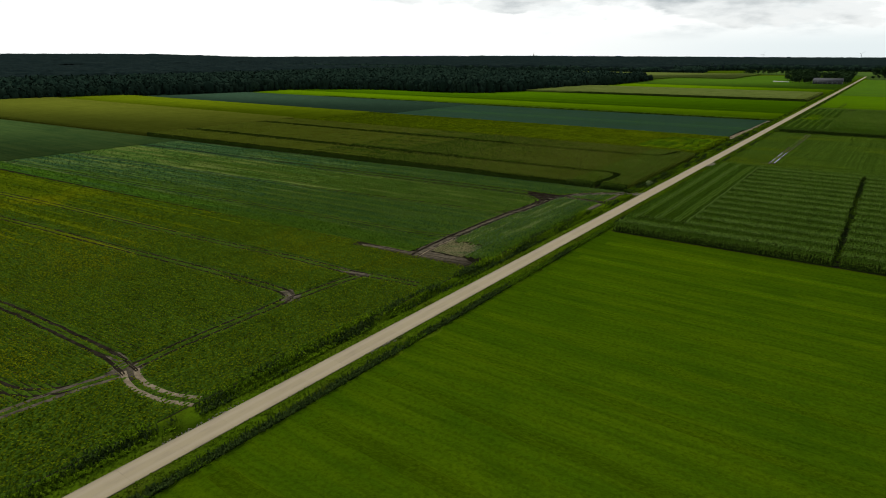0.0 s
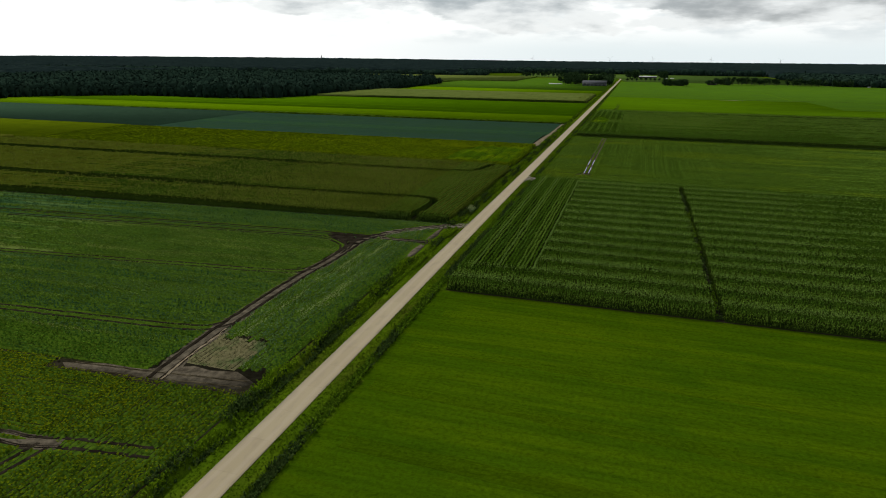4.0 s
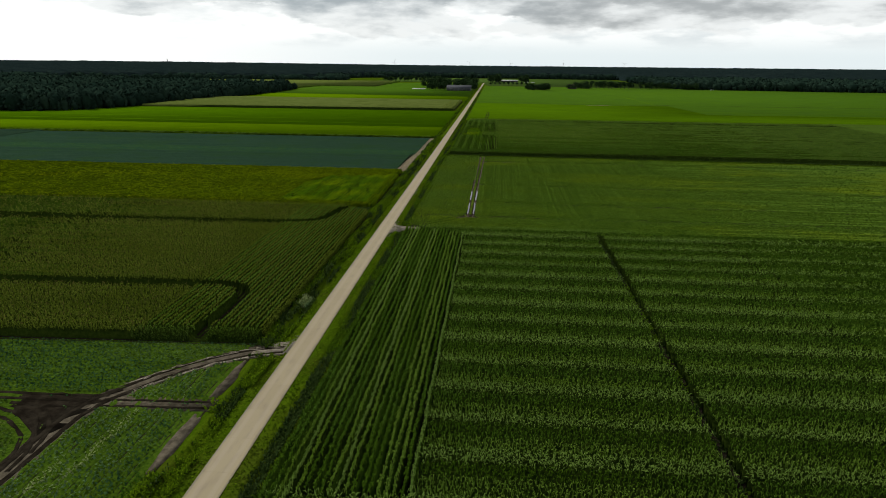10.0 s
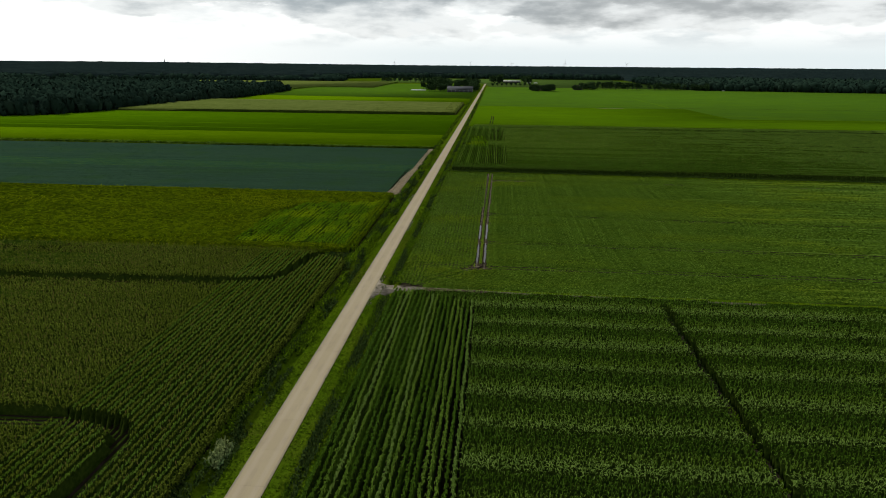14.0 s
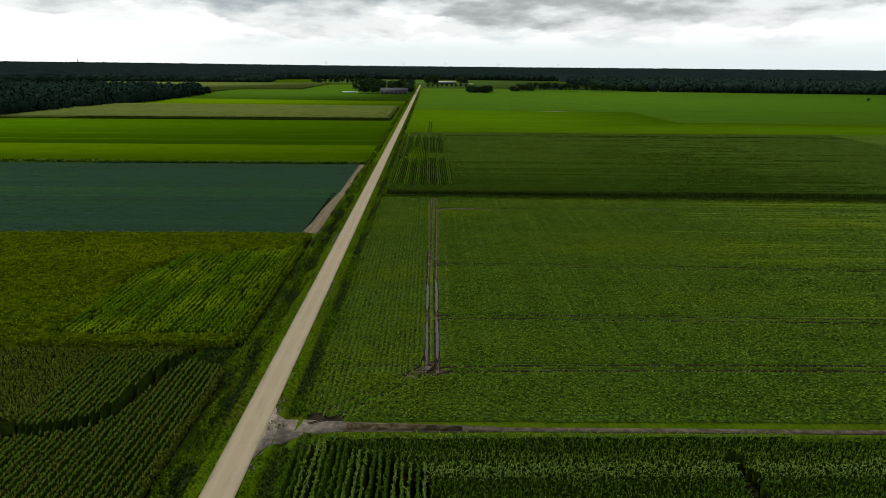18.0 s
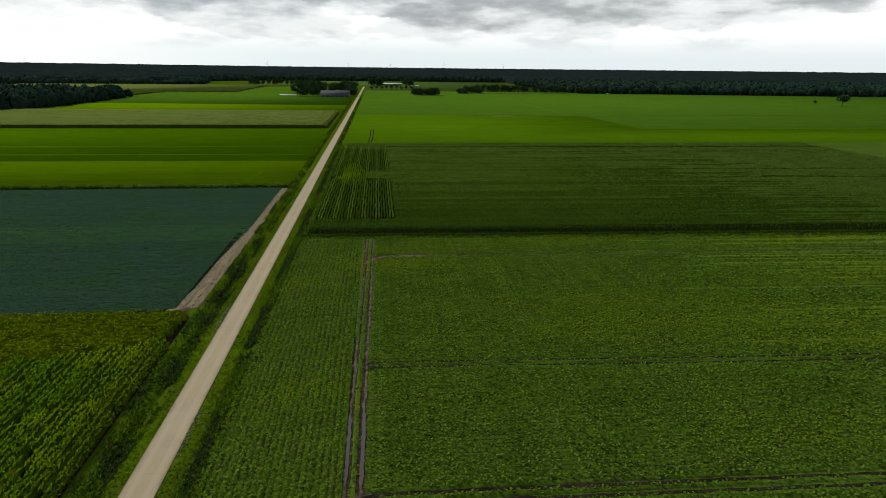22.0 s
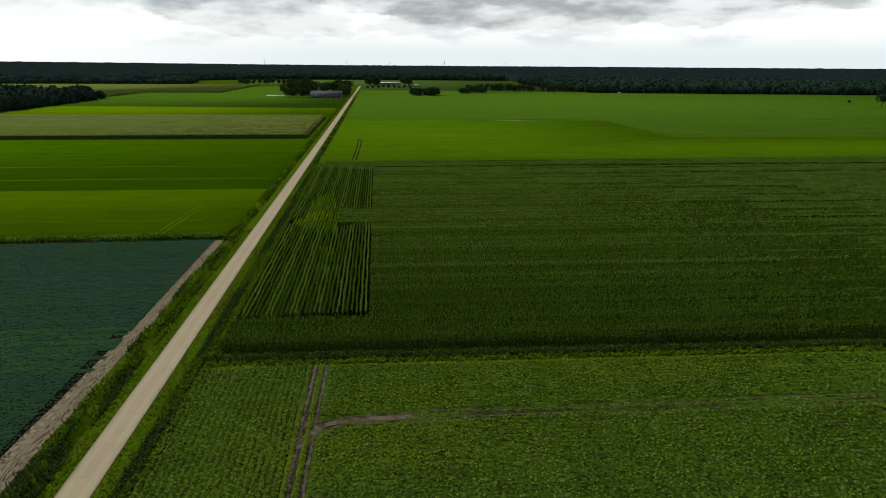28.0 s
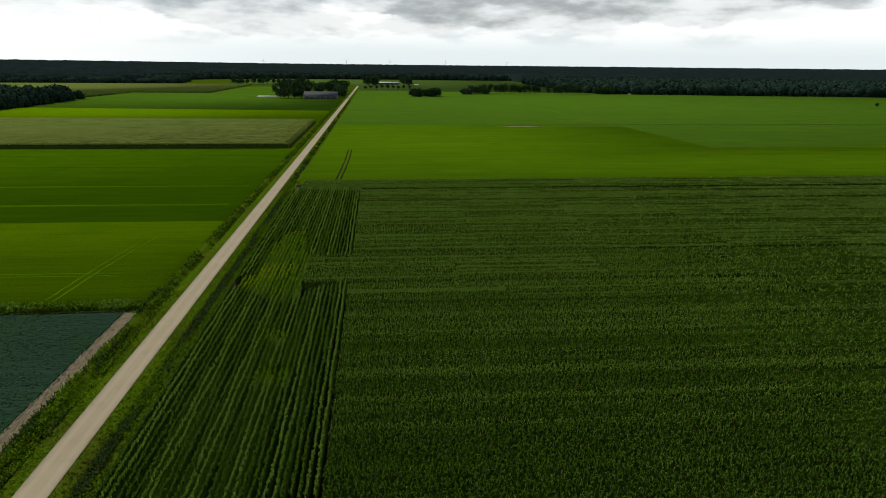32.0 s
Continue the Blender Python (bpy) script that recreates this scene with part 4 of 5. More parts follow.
for y in (531, 560, 602, 633):
    part("mown_swath", [(*slab([(-10, y), (-10, y + 3.4), (-420, y + 10), (-420, y + 6.6)][::-1], 0.0, 0.054), 0)], M_LUSH, lush)

# pale maize further on
pale = field_of("pale_maize_field", [(-9.5, 661), (-9.5, 803), (-300, 812), (-300, 658)][::-1], "pale brownish maize field with a dark sheer edge", M_SOIL)
v, q = slab([(-10, 662), (-10, 802), (-296, 811), (-296, 659)][::-1], 0.0, 2.0)
part("crop_mass", [(v, q, 0)], M_STUBBLE, pale)
for k in range(40):
    y = 659.6 + 0.8 * k if k < 8 else 666 + (k - 8) * 4.2
    if k < 8:
        # Shade of the sheer edge is painted into the first three hearts
        maize_row("maize_row", pale, -290, -10.2, y, True, [M_MAIZE_W, M_TASSEL, M_HEART_W], 2.3, (), -10, 70, 0.9, 4, 0.9, (), 0, 0.2, coarse=3.0, dark=k < 3)
    else:
        s = np.arange(-292, -11, 2.5)
        part("maize_row", [ridge(s, np.full(len(s), y), 2.05 + 0.3 * rng.random(len(s)), 1.2, True, 1.9)], M_STUBBLE, pale)
for k in range(14):
    x = -10.2 - 0.85 * k
    maize_row("headland_row", pale, 661, 800, x, False, [M_MAIZE_W, M_TASSEL, M_HEART_W], 2.35, (), 660, 90, 0.8, 4, 0.3, (), 0, 0.2, coarse=3.0)

# ---- fields on the other side ----
maize_e = field_of("maize_field", [(6.0, 140.4), (900, 140.4), (900, 238.0), (6.0, 252.0)], "dense dark green maize field with striped rows and a spray lane", M_SOIL)
lane = [(51.6, 53.1)]
for k in range(152):
    y = 140.9 + 0.75 * k
    if y > 251.0:
        break
    phase = (y - 143.9) % 7.1
    tall = 2.4 if phase < 1.9 else 2.12
    kind = M_MAIZE_L if phase < 1.9 else M_MAIZE if phase < 4.2 else M_MAIZE_N
    lo = 6.4 if y < 151.5 else 20.7
    if y > 244:
        lo = 20.7 if y < 246 else 17.2 if y < 248 else 12.6 if y < 249.6 else 9.4
    gaps = lane if 140 < y < 247.5 else ()
    # Foremost hearts dark: shade on the field's near face, put into colour
    maize_row("maize_row", maize_e, lo, min(200.0, 8 + (251.4 - y) / 0.019), y, True, [kind, M_TASSEL, M_HEART], tall, (), 28, 45, 0.38, 5, 0.0, gaps, erect=0.3 if phase < 1.9 else 0.7, reach=1.1 if phase < 1.9 else 0.75, dark=y < 142, skirt=-1 if y < 141.5 else 0)
for k in range(19):
    x = 6.6 + 0.76 * k
    maize_row("headland_row", maize_e, 152 + rng.uniform(-0.5, 0.5) - (3 if k < 4 else 0), 249.8 if k < 4 else 249.4 if k < 8 else 247.8 if k < 14 else 245.6, x, False, [M_MAIZE_L if k in (3, 9, 18) else M_MAIZE if k % 6 in (2, 3, 4) else M_MAIZE_N, M_TASSEL, M_HEART], 2.25, (), 190, 120, 0.24, 7, 0.0, (), 0.05, reach=0.82, erect=0.45, tight=True, wide=0.12, skirt=-1 if k == 0 else 0)

far_top(maize_e, [(199, 140.6), (890, 140.6), (890, 236.5), (199, 247.4)], 2.1, M_FAR_GREEN)

# green potatoes with flooded ruts
potatoes_e = field_of("potato_field", [(5.6, 256.4), (330, 252.2), (900, 252.2), (900, 372), (300, 372), (5.2, 383.0)], "green potato field with water-filled tractor ruts", M_LOAM)
t3 = []
t3 += ruts(potatoes_e, [(21.0, 268), (21.0, 300), (21.6, 345), (21.7, 367), (22.0, 383)], width=0.36, mat=M_GREY)
t3 += ruts(potatoes_e, [(6.0, 256.6), (9.2, 258), (13.4, 262.3), (18.3, 267), (20.8, 270.5), (21, 275)], gauge=1.9, width=0.55)
for y0, y1 in ((269.4, 269.4), (288.0, 286.0), (316.5, 313.0)):
    t3 += ruts(potatoes_e, [(21.2, y0 - 1.2), (22.5, y0 - 0.4), (26, y0), (90, y1), (330, y1 - 6)], width=0.5)
t3 += ruts(potatoes_e, [(21.3, 362), (21.6, 366), (24.5, 368.3), (42, 368.6), (95, 367.4), (330, 363)], width=0.42, mat=M_MUD)
for line in ([(17.5, 266.2), (19.2, 268), (20.8, 270)], [(21.4, 363), (21.8, 366), (24.5, 368.3), (34, 368.5)]):
    mid = curve(line)
    part("trodden_strip", [ribbon(mid, 1.0, 0.05, 0.02)], M_GREY, potatoes_e)
    t3 += [[tuple(p) for p in mid[::2]]]
t3 += ruts(potatoes_e, [(7, 269.3), (14, 269.4), (21, 269.6)], width=0.4)
t3 += [[tuple(p) for p in curve([(41.6, 369), (41.8, 375), (41.2, 383)])]]
part("dry_furrow", [ribbon(curve([(41.6, 369), (41.8, 375), (41.2, 383)]), 0.8, 0.05)], M_MUD, potatoes_e)
part("muddy_patch", [blob(20.8, 268.8, 2.8, 1.5, z=0.06)], M_MUD, potatoes_e)
part("muddy_patch", [blob(22.4, 367.5, 2.6, 1.3, z=0.06)], M_MUD, potatoes_e)
part("muddy_patch", [blob(44, 368.6, 4.6, 0.6, z=0.06)], M_GREY, potatoes_e)
for y in (288.2, 316.6):
    part("muddy_patch", [blob(21.4, y - 0.4, 2.0, 0.9, z=0.06)], M_GREY, potatoes_e)
for x, a, b in ((20.2, 271.5, 286), (21.8, 272, 287), (20.2, 290.5, 304), (21.85, 290, 305)):
    mid = curve([(x, a), (x + 0.05, (a + b) / 2), (x, b)], 1.0, 0.03)
    n = len(mid)
    w = 0.20 * np.minimum(1, np.minimum(np.arange(n), np.arange(n)[::-1]) / 2 + 0.3)
    v = np.concatenate([np.stack([mid[:, 0] - w, mid[:, 1], np.full(n, 0.115)], 1), np.stack([mid[:, 0] + w, mid[:, 1], np.full(n, 0.115)], 1)])[None]
    tagged(part("puddle", [(v, [[i, n + i, n + i + 1, i + 1] for i in range(n - 1)], 0)], M_WATER), "long puddle of rainwater in a tractor rut", "puddle", "puddles in the ruts")
part("dirt_lane", [(*slab([(8.0, 254.2), (24, 253.9), (30, 254.0), (330, 248.2), (330, 249.2), (30, 254.9), (24, 255.4), (8.0, 256.3)], -0.05, 0.05), 0)], M_GREY, potatoes_e)
part("wet_lane", [(*slab([(11, 254.4), (24.5, 254.2), (24.5, 255.2), (18, 255.5), (11, 255.9)], -0.05, 0.056), 0)], M_MUD, potatoes_e)
for k in range(169):
    y = 256.8 + 0.75 * k
    if y < 383.0:
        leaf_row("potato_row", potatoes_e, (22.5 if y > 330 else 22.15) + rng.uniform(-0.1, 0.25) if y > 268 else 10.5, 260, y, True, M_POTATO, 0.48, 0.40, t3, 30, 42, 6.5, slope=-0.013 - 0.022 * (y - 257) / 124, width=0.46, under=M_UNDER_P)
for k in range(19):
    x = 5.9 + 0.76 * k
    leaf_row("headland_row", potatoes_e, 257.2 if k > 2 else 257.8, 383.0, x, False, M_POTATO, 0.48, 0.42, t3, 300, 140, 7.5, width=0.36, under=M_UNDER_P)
leaf_row("headland_row", potatoes_e, 271.5, 310.0, 21.0, False, M_POTATO, 0.4, 0.32, (), 300, 140, 6.5)
leaf_row("weed_row", potatoes_e, 312.0, 366.0, 17.6, False, M_POTATO, 0.3, 0.26, (), 300, 140, 5.0, 0.2, slope=0.0115)
leaf_row("headland_row", potatoes_e, 258.0, 383.0, 19.75, False, M_POTATO, 0.4, 0.22, t3, 300, 140, 5.0, width=0.3)
leaf_row("headland_row", potatoes_e, 310.0, 383.0, 17.1, False, M_POTATO, 0.42, 0.40, (), 300, 140, 6.5, slope=0.0128)
leaf_row("headland_row", potatoes_e, 325.0, 383.0, 20.35, False, M_POTATO, 0.45, 0.36, (), 300, 140, 6.5)

far_top(potatoes_e, [(259, 253.8), (890, 253), (890, 371), (259, 371)], 0.45, M_BEET)

# second maize field
GAPS = (458.3, 477.1, 528.8, 546.0)
maize_n = field_of("maize_field", [(6.2, 387.2), (300, 377), (900, 377), (900, 564), (6.2, 564)], "dense dark green maize field with bright gaps near the road", M_SOIL)
for k in range(237):
    y = 388.0 + 0.75 * k
    if y > 563.4:
        break
    lo = 6.8 if y < 397.5 else 28.5
    if 458.6 < y < 475.2:
        lo = 19.8 + rng.uniform(-0.6, 0.6)
    if y > 549:
        lo = 28.5 if y < 552 else 9.0
    tall = 2.4 if (y - 388) % 6.6 < 1.6 else 2.15
    if min(abs(y - g) for g in GAPS) < 0.45:
        continue
    # Front row and rows behind gaps carry painted shade; nearer rows deeper green
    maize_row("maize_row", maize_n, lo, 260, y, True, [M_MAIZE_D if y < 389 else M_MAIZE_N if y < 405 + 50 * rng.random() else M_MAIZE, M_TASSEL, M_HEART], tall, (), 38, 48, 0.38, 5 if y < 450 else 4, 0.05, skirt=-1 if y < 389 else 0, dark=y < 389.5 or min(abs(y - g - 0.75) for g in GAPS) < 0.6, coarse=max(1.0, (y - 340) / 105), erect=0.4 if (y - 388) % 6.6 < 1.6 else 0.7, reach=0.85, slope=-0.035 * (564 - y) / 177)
STUNTED = ((16, 20.5, 433.5, 437.5), (18, 22, 420.5, 424.5))      # thin, yellow patches
for k in range(28):
    x = 7.4 + 0.76 * k
    holes = [(c + rng.uniform(-0.8, 0.8), d + rng.uniform(-0.8, 0.8)) for a, b, c, d in STUNTED if a < x < b]
    cut = float(np.interp(x, [7, 17, 28], [458, 450, 458.6])) + rng.uniform(-0.6, 0.6)
    start = float(np.interp(x, [7, 10.5, 11.5, 16.6, 17.4, 19, 28.5], [461, 464, 495, 495, 489, 476, 474.6])) + rng.uniform(-0.8, 0.8)
    kind = M_MAIZE if k % 5 in (1, 2) else M_MAIZE_N
    maize_row("headland_row", maize_n, 397.6 + rng.uniform(-0.4, 0.6), cut, x, False, [kind, M_TASSEL, M_HEART], 2.2, (), 410, 120, 0.24, 7, 0.0, holes, 0.06, reach=0.72, tight=True, wide=0.12, skirt=-1 if k == 0 else 0)
    maize_row("headland_row", maize_n, start, 549, x, False, [kind, M_TASSEL, M_HEART], 2.2, (), 450, 120, 0.5, 5, 0.0, (), 0.05, reach=0.85, tight=True, wide=0.2)
    if start - cut > 6 and x < 19.6:
        maize_row("stunted_row", maize_n, cut + 0.5, start - 0.4, x, False, [M_MAIZE_G, M_TASSEL, M_HEART], 2.0, (), 440, 100, 0.4, 6, 0.0, (), 0.12, soft=True, tight=True, wide=0.17)
    for c, d in holes:
        maize_row("stunted_row", maize_n, c, d, x, False, [M_MAIZE_G, M_TASSEL, M_HEART], 1.95, (), 420, 100, 0.32, 6, 0.0, (), 0.1, soft=True, tight=True, wide=0.14)

far_top(maize_n, [(259, 379), (890, 379), (890, 563), (259, 563)], 2.1, M_FAR_GREEN)

# wide green fields up to the farms
beet = field_of("green_field", [(5.8, 565), (1000, 565), (1000, 1180), (5.8, 1300)], "wide green beet field with yellower strips", M_BEET, 0.05)
part("yellow_green_strip", [(*slab([(6.0, 566), (900, 566), (900, 652), (300, 660), (207, 657), (206, 690), (203, 769), (120, 768), (6.0, 780)], 0.02, 0.07), 0)], M_STRIP, beet)
ruts(beet, [(19.5, 566), (20.7, 610), (20.7, 654)], width=0.5, z=0.08, mat=M_TRENCH, rim=0.02)
ruts(beet, [(123, 775), (195, 783.5), (391, 782.4), (600, 781)], width=0.5, z=0.08, mat=M_TRENCH, rim=0.02)
part("bare_patch", [blob(132, 768, 12, 1.6, z=0.085)], M_DRIVE, beet)
part("pale_stripe", [ribbon(curve([(191, 961), (193, 870), (192.8, 786)], 5), 1.2, 0.08, 0.02)], M_LIME, beet)

# fields beyond the pale maize
far_lime = field_of("lime_meadow", [(-7, 804.5), (-7, 905), (-290, 935), (-270, 813)][::-1], "strip of yellow-green meadow before the wood", M_LIME, 0.05, "meadow")
far_lush = field_of("lush_meadow", [(-7, 905), (-7, 1500), (-184, 1420), (-184, 1210), (-281, 1208), (-288, 1070), (-280, 935)][::-1], "green meadow reaching the farm", M_BEET, 0.05, "meadow")
for y in (1000, 1130):
    ruts(far_lush, [(-150, y + 8), (-60, y + 2), (-12, y)], width=0.5, z=0.07, mat=M_LIME, rim=0.02)
far_maize = field_of("pale_maize_field", [(-185, 1209), (-185, 1500), (-620, 1470), (-520, 1100), (-292, 1072), (-282, 1211)][::-1], "pale maize field before the far wood", M_SOIL)
v, q = slab([(-186, 1210), (-186, 1495), (-615, 1465), (-515, 1104), (-293, 1076), (-283, 1212)][::-1], 0.0, 2.3)
part("crop_mass", [(v, q, 0)], M_STUBBLE, far_maize)
edge = [(-292, 1072), (-282, 1210), (-185, 1208), (-185, 1500)]
mid = curve(edge, 1.6, 0.1)
pts = np.repeat(mid, 5, axis=0) + rng.normal(0, 0.35, (len(mid) * 5, 2))
part("field_edge", [flakes(np.concatenate([pts, rng.uniform(0.3, 2.3, (len(pts), 1))], 1), 1.1, 1.4)], M_MAIZE, far_maize)
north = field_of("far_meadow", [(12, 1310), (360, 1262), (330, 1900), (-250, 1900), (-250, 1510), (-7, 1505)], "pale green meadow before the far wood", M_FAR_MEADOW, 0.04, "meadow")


# ---- weeds along the road and on the field banks ----
def tufts(name, count, x0, x1, y0, y1, tall, mats, label, lines=(), size=0.3, blade=True, clump=0.0, base=None, slope=0.0):
    px, py = scatter(count, x0, x1, y0, y1)
    if clump:
        lump = np.array([noise.noise((x * 0.5, y * 0.14, clump)) for x, y in zip(px, py)])
        keep = lump > rng.uniform(-0.35, 0.25, count)
        px, py = px[keep], py[keep]
    if lines:
        keep = clear_of(px, py, lines, 1.2)
        px, py = px[keep], py[keep]
    py = py + slope * px
    n = len(px)
    z0 = np.array([lie(x) for x in px]) if base is None else np.full(n, base)
    h = tall * rng.uniform(0.5, 1.2, n)
    drift = np.array([noise.noise((x * 0.35, y * 0.11, tall * 7 + size)) for x, y in zip(px, py)])      # kinds grow in drifts
    slot = np.clip(((drift * 1.5 + 0.5 + rng.normal(0, 0.16, n)) * len(mats)).astype(int), 0, len(mats) - 1)
    chunks = []
    for s in range(len(mats)):
        k = slot == s
        at = np.stack([px[k], py[k], z0[k] + h[k] * 0.55], 1)
        chunks.append((*flakes(at, size * rng.uniform(0.6, 1.4, k.sum()), 0.8)[:2], s))
        if blade:
            at2 = np.stack([px[k], py[k], z0[k]], 1)
            chunks.append((*blades(at2, headings(k.sum()), h[k] * 0.6, size * 0.35, h[k], h[k] * 0.15)[:2], s))
    return tagged(part(name, chunks, mats), label, "weeds", "", "stuff")


drives = [[(-1, 184.5), (-12, 181)], [(-6.3, 156), (-6.0, 166)], [(-6.2, 170), (-6.1, 180)], [(1.8, 253), (10, 256)], [(1.8, 250.8), (8, 254)], [(1.8, 258.5), (5, 256)], [(2.5, 322), (6.5, 324)], [(-1.7, 33), (-9, 36)]]
tufts("ditch_weeds", 22000, -5.6, -3.4, -10, 460, 0.75, [M_WEED_L, M_WEED, M_WEED_D, M_WEED_D], "rank green weeds filling the roadside ditch", drives, 0.34, True, 3.1)
tufts("bank_weeds", 15000, -6.8, -5.0, -10, 460, 0.85, [M_WEED_L, M_WEED, M_WEED_D], "bright green tall weeds on the field bank", drives, 0.36, True, 5.7)
tufts("verge_grass", 9000, -3.6, -1.8, -10, 460, 0.16, [M_VERGE, M_WEED_L], "short grass on the road verge", drives, 0.2)
tufts("ditch_weeds", 18000, 3.7, 5.2, -10, 570, 0.75, [M_WEED_D, M_WEED_D, M_WEED], "dark weeds and dock in the roadside ditch", drives, 0.34, True)
tufts("verge_grass", 11000, 1.8, 3.7, -10, 570, 0.18, [M_WEED_L, M_VERGE], "short grass on the road verge", drives, 0.2)
tufts("bank_weeds", 6500, 5.0, 6.3, 140, 570, 0.5, [M_WEED_L, M_WEED], "green weeds on the field bank", drives, 0.3, True, 2.2)
tufts("boundary_weeds", 9000, 5, 190, 384.0, 388.0, 0.5, [M_WEED, M_WEED_L], "band of rank grass between two fields", (), 0.4, True, 0, 0.0, -0.035)
tufts("boundary_weeds", 4000, -120, -6.5, 450.9, 453.6, 1.1, [M_WEED, M_MAIZE], "band of tall weeds between two fields", (), 0.5, True, 0, 0.0)
tufts("boundary_weeds", 3000, -420, -120, 452.5, 457.0, 1.1, [M_WEED, M_MAIZE], "band of tall weeds between two fields", (), 0.9, True, 0, 0.0)
tufts("boundary_weeds", 5000, 5, 190, 385.2, 386.4, 0.8, [M_WEED_D], "dark weeds in the ditch between two fields", (), 0.4, True, 0, 0.0, -0.035)
tufts("lane_weeds", 7000, 6, 190, 251.4, 253.9, 0.3, [M_WEED, M_WEED_L], "grass between the maize and a dirt lane", (), 0.3, True, 0, 0.03, -0.019)
tufts("pale_weeds", 260, -5.7, -4.2, 200.5, 204.5, 0.9, [M_PALEWEED], "pale grey-green tall weeds in the ditch", (), 0.3, True)
tufts("flowering_weeds", 700, -4.9, -2.9, 173, 181, 0.8, [M_WEED_L, M_WEED, M_WEED_L, M_FLOWER], "yellow-flowering weeds beside the field entrance", (), 0.24, True)
tufts("flowering_weeds", 500, -4.6, -2.9, 146, 158, 0.7, [M_WEED_L, M_WEED, M_WEED_L, M_FLOWER], "yellow-flowering weeds beside the road", (), 0.22, True, 1.3)
tufts("ditch_weeds", 5000, -6.4, -4.4, 460, 1060, 0.8, [M_WEED], "tall weeds in the far ditch", (), 0.6, True, 4.4)
tufts("ditch_weeds", 5000, 2.8, 4.8, 570, 1060, 0.6, [M_WEED, M_WEED_D], "weeds in the far ditch", (), 0.7, True, 6.6)
tufts("lane_weeds", 1500, -13, -6.6, 267.5, 275.2, 0.6, [M_WEED, M_WEED_D], "low weeds where a spray lane leaves the maize", (), 0.34, True, 0, 0.03)
tufts("lane_weeds", 1800, 51.5, 53.2, 141, 248, 0.4, [M_WEED, M_WEED_D], "low weeds in the spray lane through the maize", (), 0.3, True, 0, 0.03)
part("gravel_drive", [(*slab([(-1.7, 183.2), (-1.7, 187.2), (-6.8, 185.4), (-6.8, 182)], -0.6, 0.055), 0)], M_DRIVE, road)
part("gravel_drive", [(*slab([(1.7, 249.0), (2.4, 250.8), (3.6, 252.0), (5.6, 252.9), (9, 253.9), (10.5, 254.4), (10.5, 256.2), (6.6, 256.5), (3.6, 256.7), (2.4, 257.8), (1.7, 259.8)], -0.6, 0.075), 0)], M_DRIVE, road)
part("gravel_drive", [(*slab([(-1.7, 30.5), (-1.7, 36.5), (-6.6, 37.5), (-6.6, 33)], -0.6, 0.02), 0)], M_VERGE, road)


def rubble(x0, x1, y0, y1, count, label):
    """Broken pale stones along the road's edge."""
    px, py = scatter(count, x0, x1, y0, y1)
    r = rng.uniform(0.04, 0.13, count)
    base = np.array([[-1, -1, -0.3], [1, -0.8, -0.3], [0.9, 1, -0.3], [-0.8, 0.9, -0.3], [0.1, 0, 0.7]])
    v = np.stack([px, py, np.full(count, 0.05)], 1)[:, None] + base[None] * r[:, None, None] * rng.uniform(0.7, 1.3, (count, 5, 1))
    tagged(part("rubble", [(v, [[0, 1, 4], [1, 2, 4], [2, 3, 4], [3, 0, 4], [3, 2, 1, 0]], 0)], M_PALE), label, "rubble", "", "stuff")


rubble(-2.6, -1.8, 330, 341, 130, "pale rubble at a field entrance beside the road")
rubble(1.75, 2.3, 296, 306, 90, "pale rubble along the edge of the road")
rubble(-2.4, -1.8, 183, 189, 80, "pale rubble beside the muddy field entrance")
rubble(1.75, 2.6, 246, 262, 120, "pale rubble beside the gravel field entrance")
rubble(-2.2, -1.8, 29, 40, 60, "pale rubble at the edge of the road")
rubble(1.75, 2.3, 58, 66, 60, "pale rubble beside a culvert")


